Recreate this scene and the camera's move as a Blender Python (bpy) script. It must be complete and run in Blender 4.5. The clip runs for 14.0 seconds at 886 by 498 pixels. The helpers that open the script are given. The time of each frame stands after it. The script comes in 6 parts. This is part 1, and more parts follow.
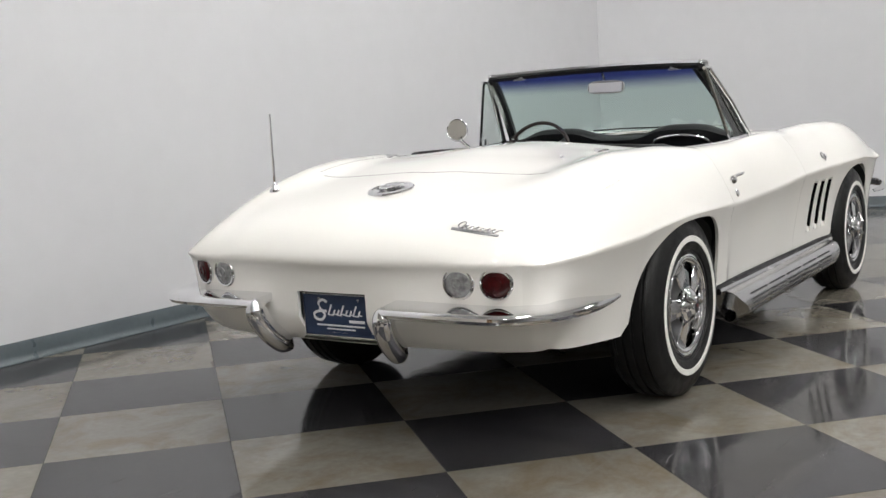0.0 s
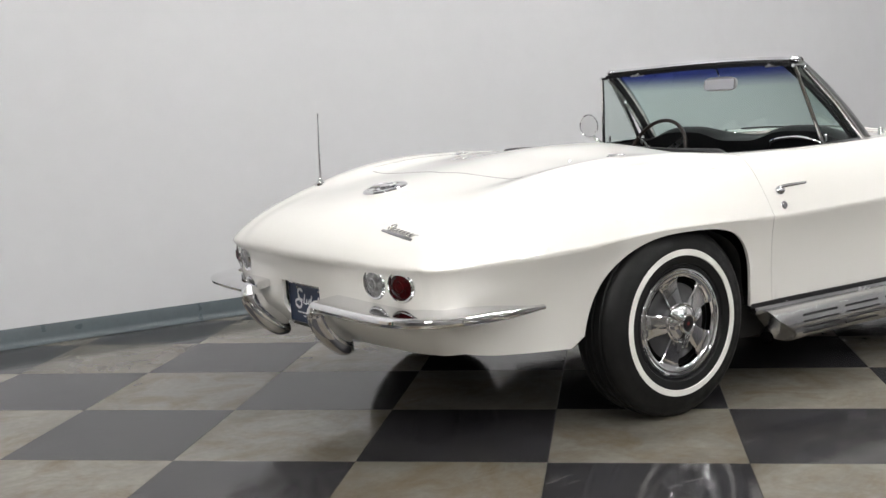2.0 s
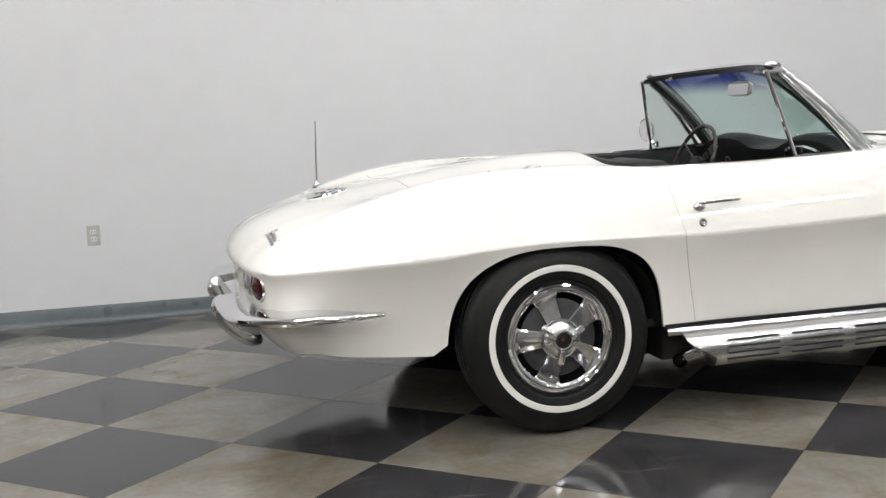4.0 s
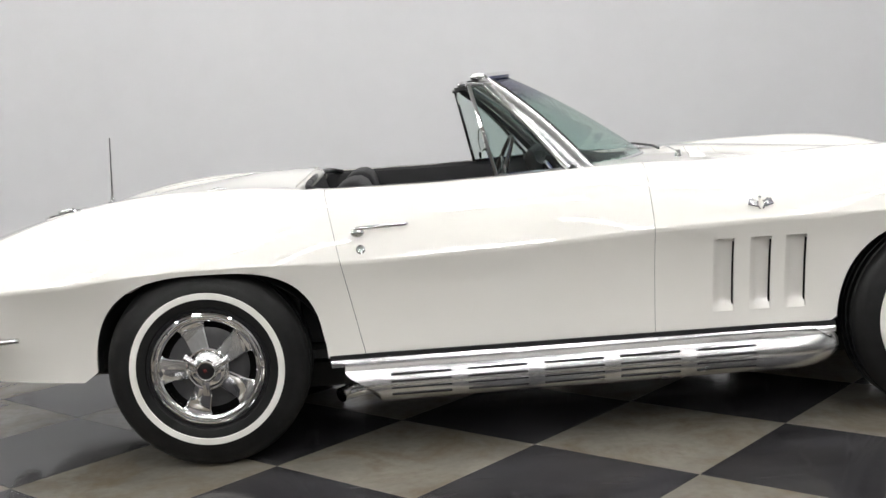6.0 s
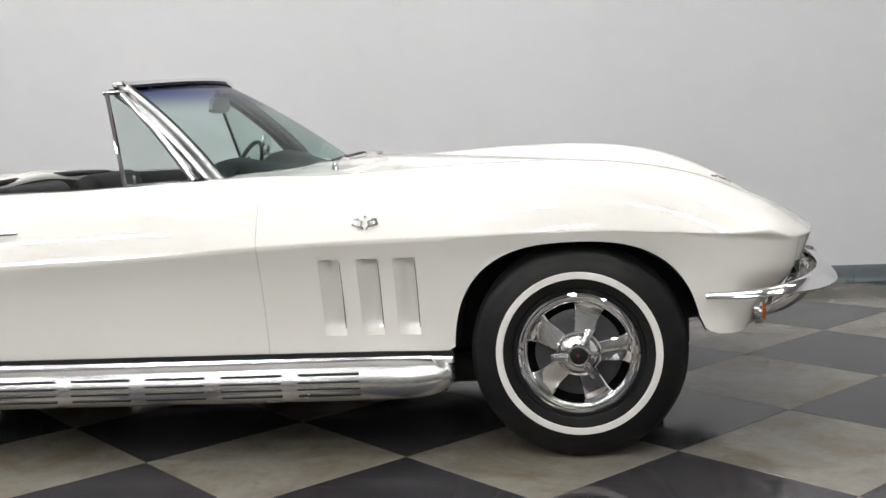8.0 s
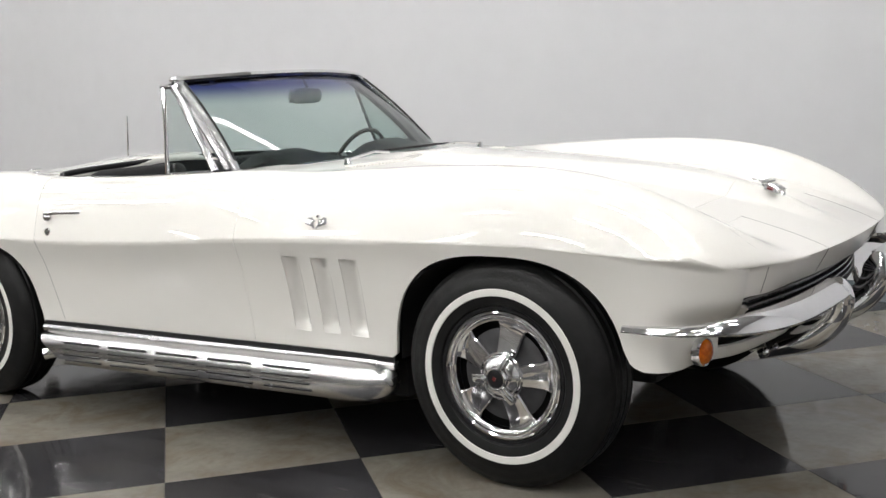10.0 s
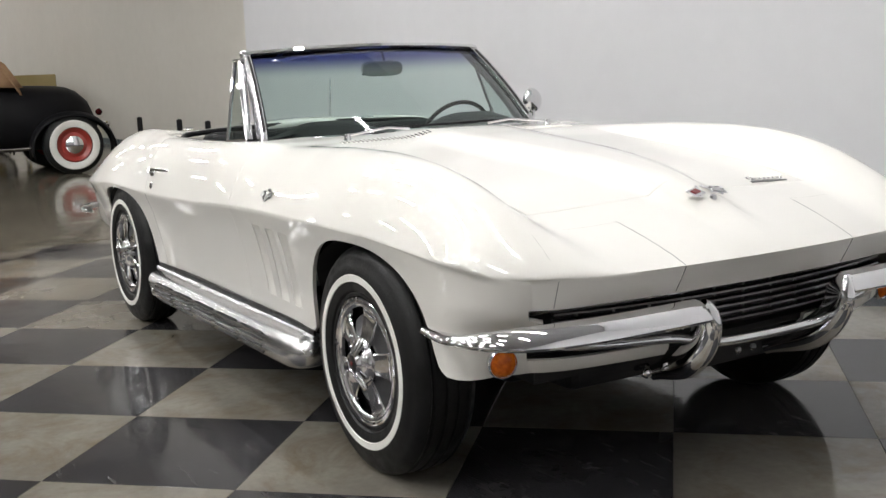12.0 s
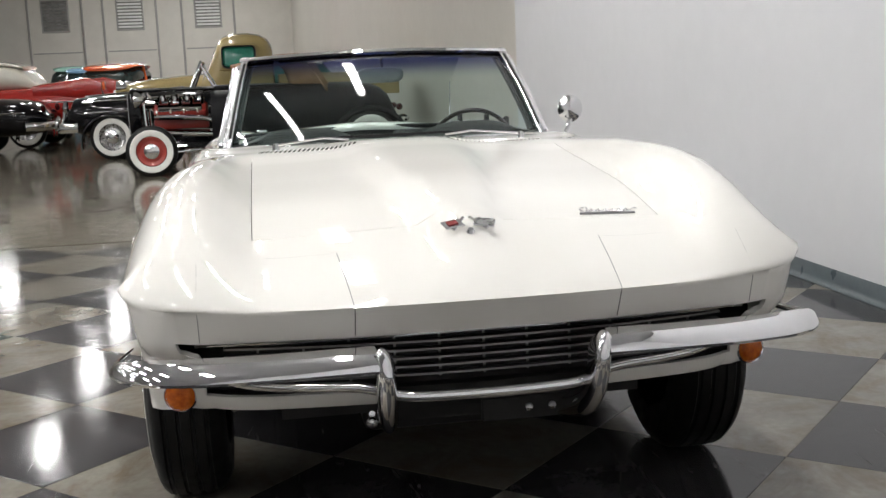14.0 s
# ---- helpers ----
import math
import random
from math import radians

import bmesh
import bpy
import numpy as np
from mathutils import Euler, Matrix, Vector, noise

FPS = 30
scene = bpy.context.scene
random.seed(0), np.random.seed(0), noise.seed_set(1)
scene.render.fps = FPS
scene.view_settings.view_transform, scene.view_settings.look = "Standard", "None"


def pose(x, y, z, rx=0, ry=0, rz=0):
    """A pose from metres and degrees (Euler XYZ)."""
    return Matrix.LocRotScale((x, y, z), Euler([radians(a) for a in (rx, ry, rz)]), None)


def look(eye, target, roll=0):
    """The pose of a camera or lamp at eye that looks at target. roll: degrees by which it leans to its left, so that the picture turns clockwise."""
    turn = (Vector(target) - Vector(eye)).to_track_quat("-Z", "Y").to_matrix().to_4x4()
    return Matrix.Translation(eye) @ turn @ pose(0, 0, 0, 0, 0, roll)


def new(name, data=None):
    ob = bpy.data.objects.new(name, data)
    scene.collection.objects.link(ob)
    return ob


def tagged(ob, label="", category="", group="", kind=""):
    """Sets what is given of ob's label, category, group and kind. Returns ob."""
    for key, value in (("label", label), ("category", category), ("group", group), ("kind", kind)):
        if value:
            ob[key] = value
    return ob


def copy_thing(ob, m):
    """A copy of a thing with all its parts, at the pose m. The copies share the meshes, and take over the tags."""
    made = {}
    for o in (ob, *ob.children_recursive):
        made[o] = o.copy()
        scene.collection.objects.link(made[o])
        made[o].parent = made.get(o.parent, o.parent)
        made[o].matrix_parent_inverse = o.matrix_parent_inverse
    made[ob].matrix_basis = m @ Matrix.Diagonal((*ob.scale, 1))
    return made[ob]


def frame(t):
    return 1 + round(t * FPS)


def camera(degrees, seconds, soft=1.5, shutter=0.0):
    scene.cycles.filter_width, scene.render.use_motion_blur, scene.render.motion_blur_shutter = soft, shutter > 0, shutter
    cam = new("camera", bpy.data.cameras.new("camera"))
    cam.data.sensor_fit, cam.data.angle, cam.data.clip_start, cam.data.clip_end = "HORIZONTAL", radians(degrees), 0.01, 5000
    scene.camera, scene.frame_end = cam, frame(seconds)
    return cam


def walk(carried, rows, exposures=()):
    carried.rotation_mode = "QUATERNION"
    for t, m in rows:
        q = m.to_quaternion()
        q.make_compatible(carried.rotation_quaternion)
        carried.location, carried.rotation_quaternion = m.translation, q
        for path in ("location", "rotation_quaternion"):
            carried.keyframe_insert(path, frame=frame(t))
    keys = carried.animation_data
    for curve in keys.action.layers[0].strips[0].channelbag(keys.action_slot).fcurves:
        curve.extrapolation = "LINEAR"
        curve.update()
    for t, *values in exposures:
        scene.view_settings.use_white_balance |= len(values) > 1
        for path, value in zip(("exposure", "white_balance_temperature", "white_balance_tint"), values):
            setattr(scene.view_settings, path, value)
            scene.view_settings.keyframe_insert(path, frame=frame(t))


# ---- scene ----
cam = camera(43.6, 14.0)
PATH = [
    (0, (-3.79, -2.294, 1.075), (-2.139, -1.192, 0.832), -3.0),
    (0.5, (-3.567, -2.629, 1.078), (-2.029, -1.375, 0.831), -2.8),
    (1, (-3.333, -2.942, 1.076), (-1.917, -1.551, 0.829), -2.6),
    (1.5, (-3.062, -3.219, 1.087), (-1.821, -1.671, 0.829), -2.6),
    (2, (-2.749, -3.481, 1.092), (-1.645, -1.832, 0.845), -2.5),
    (2.2, (-2.619, -3.575, 1.088), (-1.61, -1.865, 0.843), -2.6),
    (4.3, (-0.981, -4.384, 1.132), (-0.638, -2.43, 0.876), -2.7),
    (4.5, (-0.822, -4.4, 1.147), (-0.56, -2.435, 0.881), -2.8),
    (5, (-0.357, -4.42, 1.132), (-0.171, -2.446, 0.874), -2.6),
    (5.5, (0.118, -4.411, 1.149), (0.236, -2.432, 0.885), -2.8),
    (6, (0.713, -4.416, 1.124), (0.76, -2.431, 0.879), -3.7),
    (6.5, (1.173, -4.383, 1.102), (1.236, -2.398, 0.864), -3.4),
    (7, (1.607, -4.337, 1.136), (1.596, -2.354, 0.872), -3.1),
    (7.5, (2.113, -4.271, 1.116), (1.984, -2.291, 0.859), -3.1),
    (8, (2.551, -4.172, 1.105), (2.278, -2.207, 0.852), -3.0),
    (8.2, (2.744, -4.13, 1.11), (2.419, -2.173, 0.854), -3.0),
    (10.3, (4.27, -3.269, 1.139), (3.073, -1.69, 0.865), -2.6),
    (10.5, (4.399, -3.139, 1.131), (3.153, -1.599, 0.861), -2.4),
    (11, (4.69, -2.817, 1.134), (3.276, -1.429, 0.861), -2.4),
    (11.5, (5.016, -2.544, 1.16), (3.463, -1.325, 0.836), -2.4),
    (12, (5.266, -2.183, 1.176), (3.568, -1.18, 0.843), -2.2),
    (12.5, (5.473, -1.766, 1.186), (3.677, -0.952, 0.852), -2.3),
    (12.7, (5.453, -1.583, 1.196), (3.632, -0.827, 0.862), -2.3),
    (13, (5.57, -1.337, 1.173), (3.699, -0.712, 0.846), -2.3),
    (13.5, (5.626, -0.889, 1.158), (3.7, -0.455, 0.836), -2.4),
    (14, (5.649, -0.476, 1.166), (3.698, -0.172, 0.848), -2.4),
]
walk(cam, [(t, look(eye, target, roll)) for t, eye, target, roll in PATH])

# ---- world and light ----
world = bpy.data.worlds.new("world")
scene.world = world
world.use_nodes = True
world.node_tree.nodes["Background"].inputs[0].default_value = (0.8, 0.85, 0.9, 1)
world.node_tree.nodes["Background"].inputs[1].default_value = 0.05
scene.view_settings.exposure = 0.0
LAMP = 54.0           # glow of the ceiling light diffusers
CEIL = 5.6           # ceiling height

# ---- materials ----


def material(name, colour, rough=0.5, metal=0.0, spec=0.5, coat=0.0, coat_rough=0.03):
    m = bpy.data.materials.new(name)
    m.use_nodes = True
    b = m.node_tree.nodes["Principled BSDF"]
    b.inputs["Base Color"].default_value = (*colour, 1)
    b.inputs["Roughness"].default_value = rough
    b.inputs["Metallic"].default_value = metal
    b.inputs["Specular IOR Level"].default_value = spec
    b.inputs["Coat Weight"].default_value = coat
    b.inputs["Coat Roughness"].default_value = coat_rough
    return m


def add_node(m, kind, **inputs):
    n = m.node_tree.nodes.new(kind)
    for k, v in inputs.items():
        n.inputs[k.replace("_", " ")].default_value = v
    return n


def vary(m, scale, low, high, fine=0.0, bump=0.0, bump_scale=200.0, rough_low=None, rough_high=None, obj_var=0.0, detail=6.0):
    """Mottle the base colour between two colours at one scale, with a finer grain, bump and uneven gloss."""
    t = m.node_tree
    b = t.nodes["Principled BSDF"]
    co = t.nodes.new("ShaderNodeTexCoord")
    geo = t.nodes.new("ShaderNodeNewGeometry")
    n1 = add_node(m, "ShaderNodeTexNoise", Scale=scale, Detail=detail, Roughness=0.6)
    t.links.new(geo.outputs["Position"], n1.inputs["Vector"])
    ramp = t.nodes.new("ShaderNodeMix")
    ramp.data_type = "RGBA"
    ramp.inputs["A"].default_value = (*low, 1)
    ramp.inputs["B"].default_value = (*high, 1)
    rng = add_node(m, "ShaderNodeMapRange")
    rng.inputs["From Min"].default_value = 0.32
    rng.inputs["From Max"].default_value = 0.68
    t.links.new(n1.outputs["Fac"], rng.inputs["Value"])
    t.links.new(rng.outputs["Result"], ramp.inputs["Factor"])
    col = ramp.outputs["Result"]
    if fine or obj_var:
        n2 = add_node(m, "ShaderNodeTexNoise", Scale=scale * 14, Detail=4.0)
        t.links.new(geo.outputs["Position"], n2.inputs["Vector"])
        hsv = t.nodes.new("ShaderNodeHueSaturation")
        r2 = add_node(m, "ShaderNodeMapRange")
        r2.inputs["From Min"].default_value, r2.inputs["From Max"].default_value = 0.3, 0.7
        r2.inputs["To Min"].default_value, r2.inputs["To Max"].default_value = 1 - fine, 1 + fine
        t.links.new(n2.outputs["Fac"], r2.inputs["Value"])
        out = r2.outputs["Result"]
        if obj_var:
            info = t.nodes.new("ShaderNodeObjectInfo")
            r3 = add_node(m, "ShaderNodeMapRange")
            r3.inputs["To Min"].default_value, r3.inputs["To Max"].default_value = 1 - obj_var, 1 + obj_var
            t.links.new(info.outputs["Random"], r3.inputs["Value"])
            mul = t.nodes.new("ShaderNodeMath")
            mul.operation = "MULTIPLY"
            t.links.new(out, mul.inputs[0])
            t.links.new(r3.outputs["Result"], mul.inputs[1])
            out = mul.outputs[0]
        t.links.new(out, hsv.inputs["Value"])
        t.links.new(col, hsv.inputs["Color"])
        col = hsv.outputs["Color"]
    t.links.new(col, b.inputs["Base Color"])
    if rough_low is not None:
        r4 = add_node(m, "ShaderNodeMapRange")
        r4.inputs["From Min"].default_value, r4.inputs["From Max"].default_value = 0.3, 0.7
        r4.inputs["To Min"].default_value, r4.inputs["To Max"].default_value = rough_low, rough_high
        n3 = add_node(m, "ShaderNodeTexNoise", Scale=scale * 2.3, Detail=5.0)
        t.links.new(geo.outputs["Position"], n3.inputs["Vector"])
        t.links.new(n3.outputs["Fac"], r4.inputs["Value"])
        t.links.new(r4.outputs["Result"], b.inputs["Roughness"])
    if bump:
        n4 = add_node(m, "ShaderNodeTexNoise", Scale=bump_scale, Detail=3.0)
        t.links.new(geo.outputs["Position"], n4.inputs["Vector"])
        bp = t.nodes.new("ShaderNodeBump")
        bp.inputs["Strength"].default_value = bump
        bp.inputs["Distance"].default_value = 0.002
        t.links.new(n4.outputs["Fac"], bp.inputs["Height"])
        t.links.new(bp.outputs["Normal"], b.inputs["Normal"])
    return m


M_paint = vary(material("ivory_paint", (0.835, 0.815, 0.765), 0.6, 0, 0.35, 1.0, 0.008), 1.3, (0.825, 0.804, 0.755), (0.85, 0.831, 0.785))
M_chrome = vary(material("chrome", (0.78, 0.78, 0.79), 0.03, 1.0), 9, (0.75, 0.75, 0.76), (0.81, 0.81, 0.82), rough_low=0.015, rough_high=0.05)
M_satin = vary(material("satin_metal", (0.55, 0.55, 0.56), 0.28, 1.0), 20, (0.5, 0.5, 0.51), (0.6, 0.6, 0.6), rough_low=0.2, rough_high=0.36)
M_silver = vary(material("brushed_aluminium", (0.70, 0.70, 0.70), 0.16, 1.0), 3, (0.60, 0.60, 0.61), (0.69, 0.69, 0.69), rough_low=0.18, rough_high=0.28)
M_tyre = vary(material("tyre_rubber", (0.008, 0.008, 0.008), 0.45, 0, 0.25), 12, (0.006, 0.006, 0.006), (0.012, 0.012, 0.012), bump=0.3, bump_scale=150, rough_low=0.34, rough_high=0.55)
M_gap = vary(material("panel_gap_grey", (0.07, 0.07, 0.066), 0.8), 10, (0.055, 0.055, 0.05), (0.085, 0.085, 0.08))
M_white = vary(material("whitewall_rubber", (0.78, 0.77, 0.72), 0.5), 10, (0.72, 0.71, 0.66), (0.82, 0.81, 0.77))
M_black = vary(material("black_trim", (0.010, 0.010, 0.011), 0.4, 0, 0.3), 10, (0.008, 0.008, 0.009), (0.013, 0.013, 0.014), rough_low=0.3, rough_high=0.5)
M_under = vary(material("underbody_black", (0.02, 0.02, 0.02), 0.8), 6, (0.012, 0.012, 0.012), (0.03, 0.029, 0.028))
M_vinyl = vary(material("black_vinyl", (0.008, 0.008, 0.009), 0.5, 0, 0.22), 8, (0.006, 0.006, 0.007), (0.011, 0.011, 0.012), bump=0.35, bump_scale=260)
M_carpet = vary(material("black_carpet", (0.015, 0.015, 0.015), 0.95), 30, (0.01, 0.01, 0.01), (0.025, 0.025, 0.025))
M_wood = vary(material("dark_walnut", (0.018, 0.011, 0.009), 0.35, 0, 0.4, 0.3), 40, (0.013, 0.008, 0.006), (0.024, 0.015, 0.012))
M_void = material("unlit_black", (0.002, 0.002, 0.002), 0.9, 0, 0.1)
M_dish = vary(material("dark_argent_paint", (0.04, 0.04, 0.042), 0.5, 0.2), 25, (0.033, 0.033, 0.035), (0.048, 0.048, 0.05))
M_grille = vary(material("dim_grille_metal", (0.32, 0.32, 0.322), 0.30, 1.0), 6, (0.27, 0.27, 0.272), (0.37, 0.37, 0.373))
M_plate = vary(material("plate_blue", (0.014, 0.028, 0.07), 0.35), 8, (0.011, 0.023, 0.058), (0.017, 0.034, 0.082))
M_plate_ink = vary(material("plate_white_ink", (0.78, 0.78, 0.8), 0.4), 30, (0.74, 0.74, 0.76), (0.8, 0.8, 0.82))
M_red = vary(material("red_enamel", (0.16, 0.010, 0.010), 0.3), 20, (0.12, 0.008, 0.008), (0.20, 0.014, 0.014))
M_wall = vary(material("wall_paint_grey_white", (0.615, 0.615, 0.63), 0.55, 0, 0.35), 0.5, (0.60, 0.60, 0.615), (0.635, 0.635, 0.65), fine=0.012, bump=0.12, bump_scale=220)
M_wall_warm = vary(material("wall_paint_beige", (0.66, 0.63, 0.57), 0.6, 0, 0.3), 0.5, (0.64, 0.61, 0.55), (0.68, 0.65, 0.59), fine=0.015, bump=0.1, bump_scale=220)
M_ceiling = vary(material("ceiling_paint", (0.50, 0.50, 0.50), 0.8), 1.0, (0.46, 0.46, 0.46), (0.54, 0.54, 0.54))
# greyer than the other walls so that the chrome mirrors a dim hall
M_wall_dim = vary(material("dim_hall_stand_in_grey", (0.36, 0.36, 0.355), 0.6), 0.6, (0.33, 0.33, 0.325), (0.39, 0.39, 0.385))
M_base = vary(material("vinyl_baseboard_blue_grey", (0.085, 0.105, 0.115), 0.35), 3, (0.075, 0.092, 0.1), (0.1, 0.122, 0.132), fine=0.05, rough_low=0.25, rough_high=0.45)
M_grout = vary(material("floor_bed", (0.05, 0.05, 0.05), 0.7), 3, (0.03, 0.03, 0.03), (0.07, 0.07, 0.07))
M_plastic = vary(material("outlet_plastic", (0.42, 0.415, 0.40), 0.4), 12, (0.39, 0.385, 0.37), (0.45, 0.445, 0.43))
M_switch = material("socket_slots", (0.05, 0.05, 0.05), 0.5)


def tile_material(name, low, high, vein, vein_amount, scuff=0.3):
    """Waxed vinyl tile: cloudy colour, streaked wear, scuffs and an uneven wax gloss."""
    m = vary(material(name, low, 0.1, 0, 0.22), 2.4, low, high, fine=0.07, obj_var=0.10, rough_low=0.05, rough_high=0.16)
    t = m.node_tree
    b = t.nodes["Principled BSDF"]
    geo = t.nodes.new("ShaderNodeNewGeometry")
    warp = add_node(m, "ShaderNodeTexNoise", Scale=3.2, Detail=8.0, Roughness=0.7, Distortion=0.7)
    t.links.new(geo.outputs["Position"], warp.inputs["Vector"])
    rng = add_node(m, "ShaderNodeMapRange")
    rng.inputs["From Min"].default_value, rng.inputs["From Max"].default_value = 0.46, 0.74
    rng.inputs["To Min"].default_value, rng.inputs["To Max"].default_value = 0.0, vein_amount
    t.links.new(warp.outputs["Fac"], rng.inputs["Value"])
    mix = t.nodes.new("ShaderNodeMix")
    mix.data_type = "RGBA"
    old = b.inputs["Base Color"].links[0].from_socket
    t.links.new(old, mix.inputs["A"])
    mix.inputs["B"].default_value = (*vein, 1)
    t.links.new(rng.outputs["Result"], mix.inputs["Factor"])
    t.links.new(mix.outputs["Result"], b.inputs["Base Color"])
    wav = add_node(m, "ShaderNodeTexNoise", Scale=9.0, Detail=4.0, Roughness=0.6)
    t.links.new(geo.outputs["Position"], wav.inputs["Vector"])
    bp = t.nodes.new("ShaderNodeBump")
    bp.inputs["Strength"].default_value = 0.11
    bp.inputs["Distance"].default_value = 0.004
    t.links.new(wav.outputs["Fac"], bp.inputs["Height"])
    grit = add_node(m, "ShaderNodeTexNoise", Scale=60.0, Detail=3.0)
    t.links.new(geo.outputs["Position"], grit.inputs["Vector"])
    bp2 = t.nodes.new("ShaderNodeBump")
    bp2.inputs["Strength"].default_value = 0.05
    bp2.inputs["Distance"].default_value = 0.002
    t.links.new(grit.outputs["Fac"], bp2.inputs["Height"])
    t.links.new(bp.outputs["Normal"], bp2.inputs["Normal"])
    t.links.new(bp2.outputs["Normal"], b.inputs["Normal"])
    # pale scuffs: long thin smears across the wax
    turned = t.nodes.new("ShaderNodeMapping")
    turned.inputs["Rotation"].default_value = (0, 0, 0.5)
    turned.inputs["Scale"].default_value = (3.0, 22.0, 1.0)
    t.links.new(geo.outputs["Position"], turned.inputs["Vector"])
    smear = add_node(m, "ShaderNodeTexNoise", Scale=1.0, Detail=5.0, Roughness=0.65, Distortion=1.2)
    t.links.new(turned.outputs["Vector"], smear.inputs["Vector"])
    rng2 = add_node(m, "ShaderNodeMapRange")
    rng2.inputs["From Min"].default_value, rng2.inputs["From Max"].default_value = 0.60, 0.80
    rng2.inputs["To Min"].default_value, rng2.inputs["To Max"].default_value = 0.0, scuff
    t.links.new(smear.outputs["Fac"], rng2.inputs["Value"])
    mix2 = t.nodes.new("ShaderNodeMix")
    mix2.data_type = "RGBA"
    t.links.new(mix.outputs["Result"], mix2.inputs["A"])
    mix2.inputs["B"].default_value = (0.20, 0.19, 0.18, 1)
    t.links.new(rng2.outputs["Result"], mix2.inputs["Factor"])
    t.links.new(mix2.outputs["Result"], b.inputs["Base Color"])
    return m


M_tile_light = tile_material("tile_light_taupe", (0.140, 0.130, 0.110), (0.205, 0.190, 0.163), (0.108, 0.080, 0.045), 0.85)
M_tile_dark = tile_material("tile_dark_slate", (0.022, 0.021, 0.023), (0.046, 0.045, 0.049), (0.080, 0.074, 0.066), 0.35, 0.45)


M_concrete = tile_material("polished_concrete", (0.105, 0.092, 0.070), (0.150, 0.132, 0.102), (0.085, 0.072, 0.052), 0.5)


def glass_material(name, colour, rough=0.0):
    m = bpy.data.materials.new(name)
    m.use_nodes = True
    t = m.node_tree
    t.nodes.remove(t.nodes["Principled BSDF"])
    out = t.nodes["Material Output"]
    tr = t.nodes.new("ShaderNodeBsdfTransparent")
    tr.inputs["Color"].default_value = (*colour, 1)
    gl = t.nodes.new("ShaderNodeBsdfGlossy")
    gl.inputs["Roughness"].default_value = rough
    lw = t.nodes.new("ShaderNodeLayerWeight")
    lw.inputs["Blend"].default_value = 0.5
    pw = t.nodes.new("ShaderNodeMath")
    pw.operation, pw.inputs[1].default_value = "POWER", 4.0
    fr = t.nodes.new("ShaderNodeMath")
    fr.operation, fr.inputs[1].default_value, fr.inputs[2].default_value = "MULTIPLY_ADD", 0.6, 0.045
    t.links.new(lw.outputs["Facing"], pw.inputs[0])
    t.links.new(pw.outputs[0], fr.inputs[0])
    mx = t.nodes.new("ShaderNodeMixShader")
    t.links.new(fr.outputs[0], mx.inputs[0])
    t.links.new(tr.outputs[0], mx.inputs[1])
    t.links.new(gl.outputs[0], mx.inputs[2])
    t.links.new(mx.outputs[0], out.inputs["Surface"])
    return m


M_glass = glass_material("tinted_glass", (0.72, 0.80, 0.775))
M_lens_red = vary(material("red_lens", (0.06, 0.002, 0.003), 0.15, 0, 0.2, 0.12), 40, (0.018, 0.001, 0.0015), (0.055, 0.002, 0.003))
M_lens_clear = vary(material("clear_lens", (0.42, 0.42, 0.42), 0.15, 0.3, 0.6, 0.6), 60, (0.12, 0.12, 0.12), (0.38, 0.38, 0.38))
M_lens_amber = vary(material("amber_lens", (0.60, 0.12, 0.004), 0.2, 0, 0.35, 0.3), 60, (0.42, 0.07, 0.003), (0.70, 0.16, 0.006))


def windscreen_material():
    """Green-tinted glass with a deep blue shade band that fades downwards from the top edge."""
    m = glass_material("windscreen_glass", (0.63, 0.765, 0.73))
    t = m.node_tree
    tr = next(n for n in t.nodes if n.type == "BSDF_TRANSPARENT")
    geo = t.nodes.new("ShaderNodeNewGeometry")
    sep = t.nodes.new("ShaderNodeSeparateXYZ")
    t.links.new(geo.outputs["Position"], sep.inputs[0])
    rng = t.nodes.new("ShaderNodeMapRange")
    rng.interpolation_type = "SMOOTHSTEP"
    rng.inputs["From Min"].default_value, rng.inputs["From Max"].default_value = 1.130, 1.215
    t.links.new(sep.outputs["Z"], rng.inputs["Value"])
    mix = t.nodes.new("ShaderNodeMix")
    mix.data_type = "RGBA"
    mix.inputs["A"].default_value = (0.63, 0.765, 0.73, 1)
    mix.inputs["B"].default_value = (0.04, 0.06, 0.26, 1)
    t.links.new(rng.outputs["Result"], mix.inputs["Factor"])
    t.links.new(mix.outputs["Result"], tr.inputs["Color"])
    return m


M_screen = windscreen_material()


def glow(name, colour, strength):
    m = bpy.data.materials.new(name)
    m.use_nodes = True
    t = m.node_tree
    t.nodes.remove(t.nodes["Principled BSDF"])
    e = t.nodes.new("ShaderNodeEmission")
    e.inputs[0].default_value, e.inputs[1].default_value = (*colour, 1), strength
    t.links.new(e.outputs[0], t.nodes["Material Output"].inputs[0])
    return m


M_diffuser = glow("lit_acrylic_diffuser", (0.982, 0.975, 0.964), LAMP)

# ---- building tools ----
from mathutils.bvhtree import BVHTree


def thing(name, label, category, group="", at=(0, 0, 0), kind=""):
    """A top-level thing: an Empty at its base."""
    ob = new(name)
    ob.location = at
    ob.empty_display_size = 0.1
    return tagged(ob, label, category, group, kind)


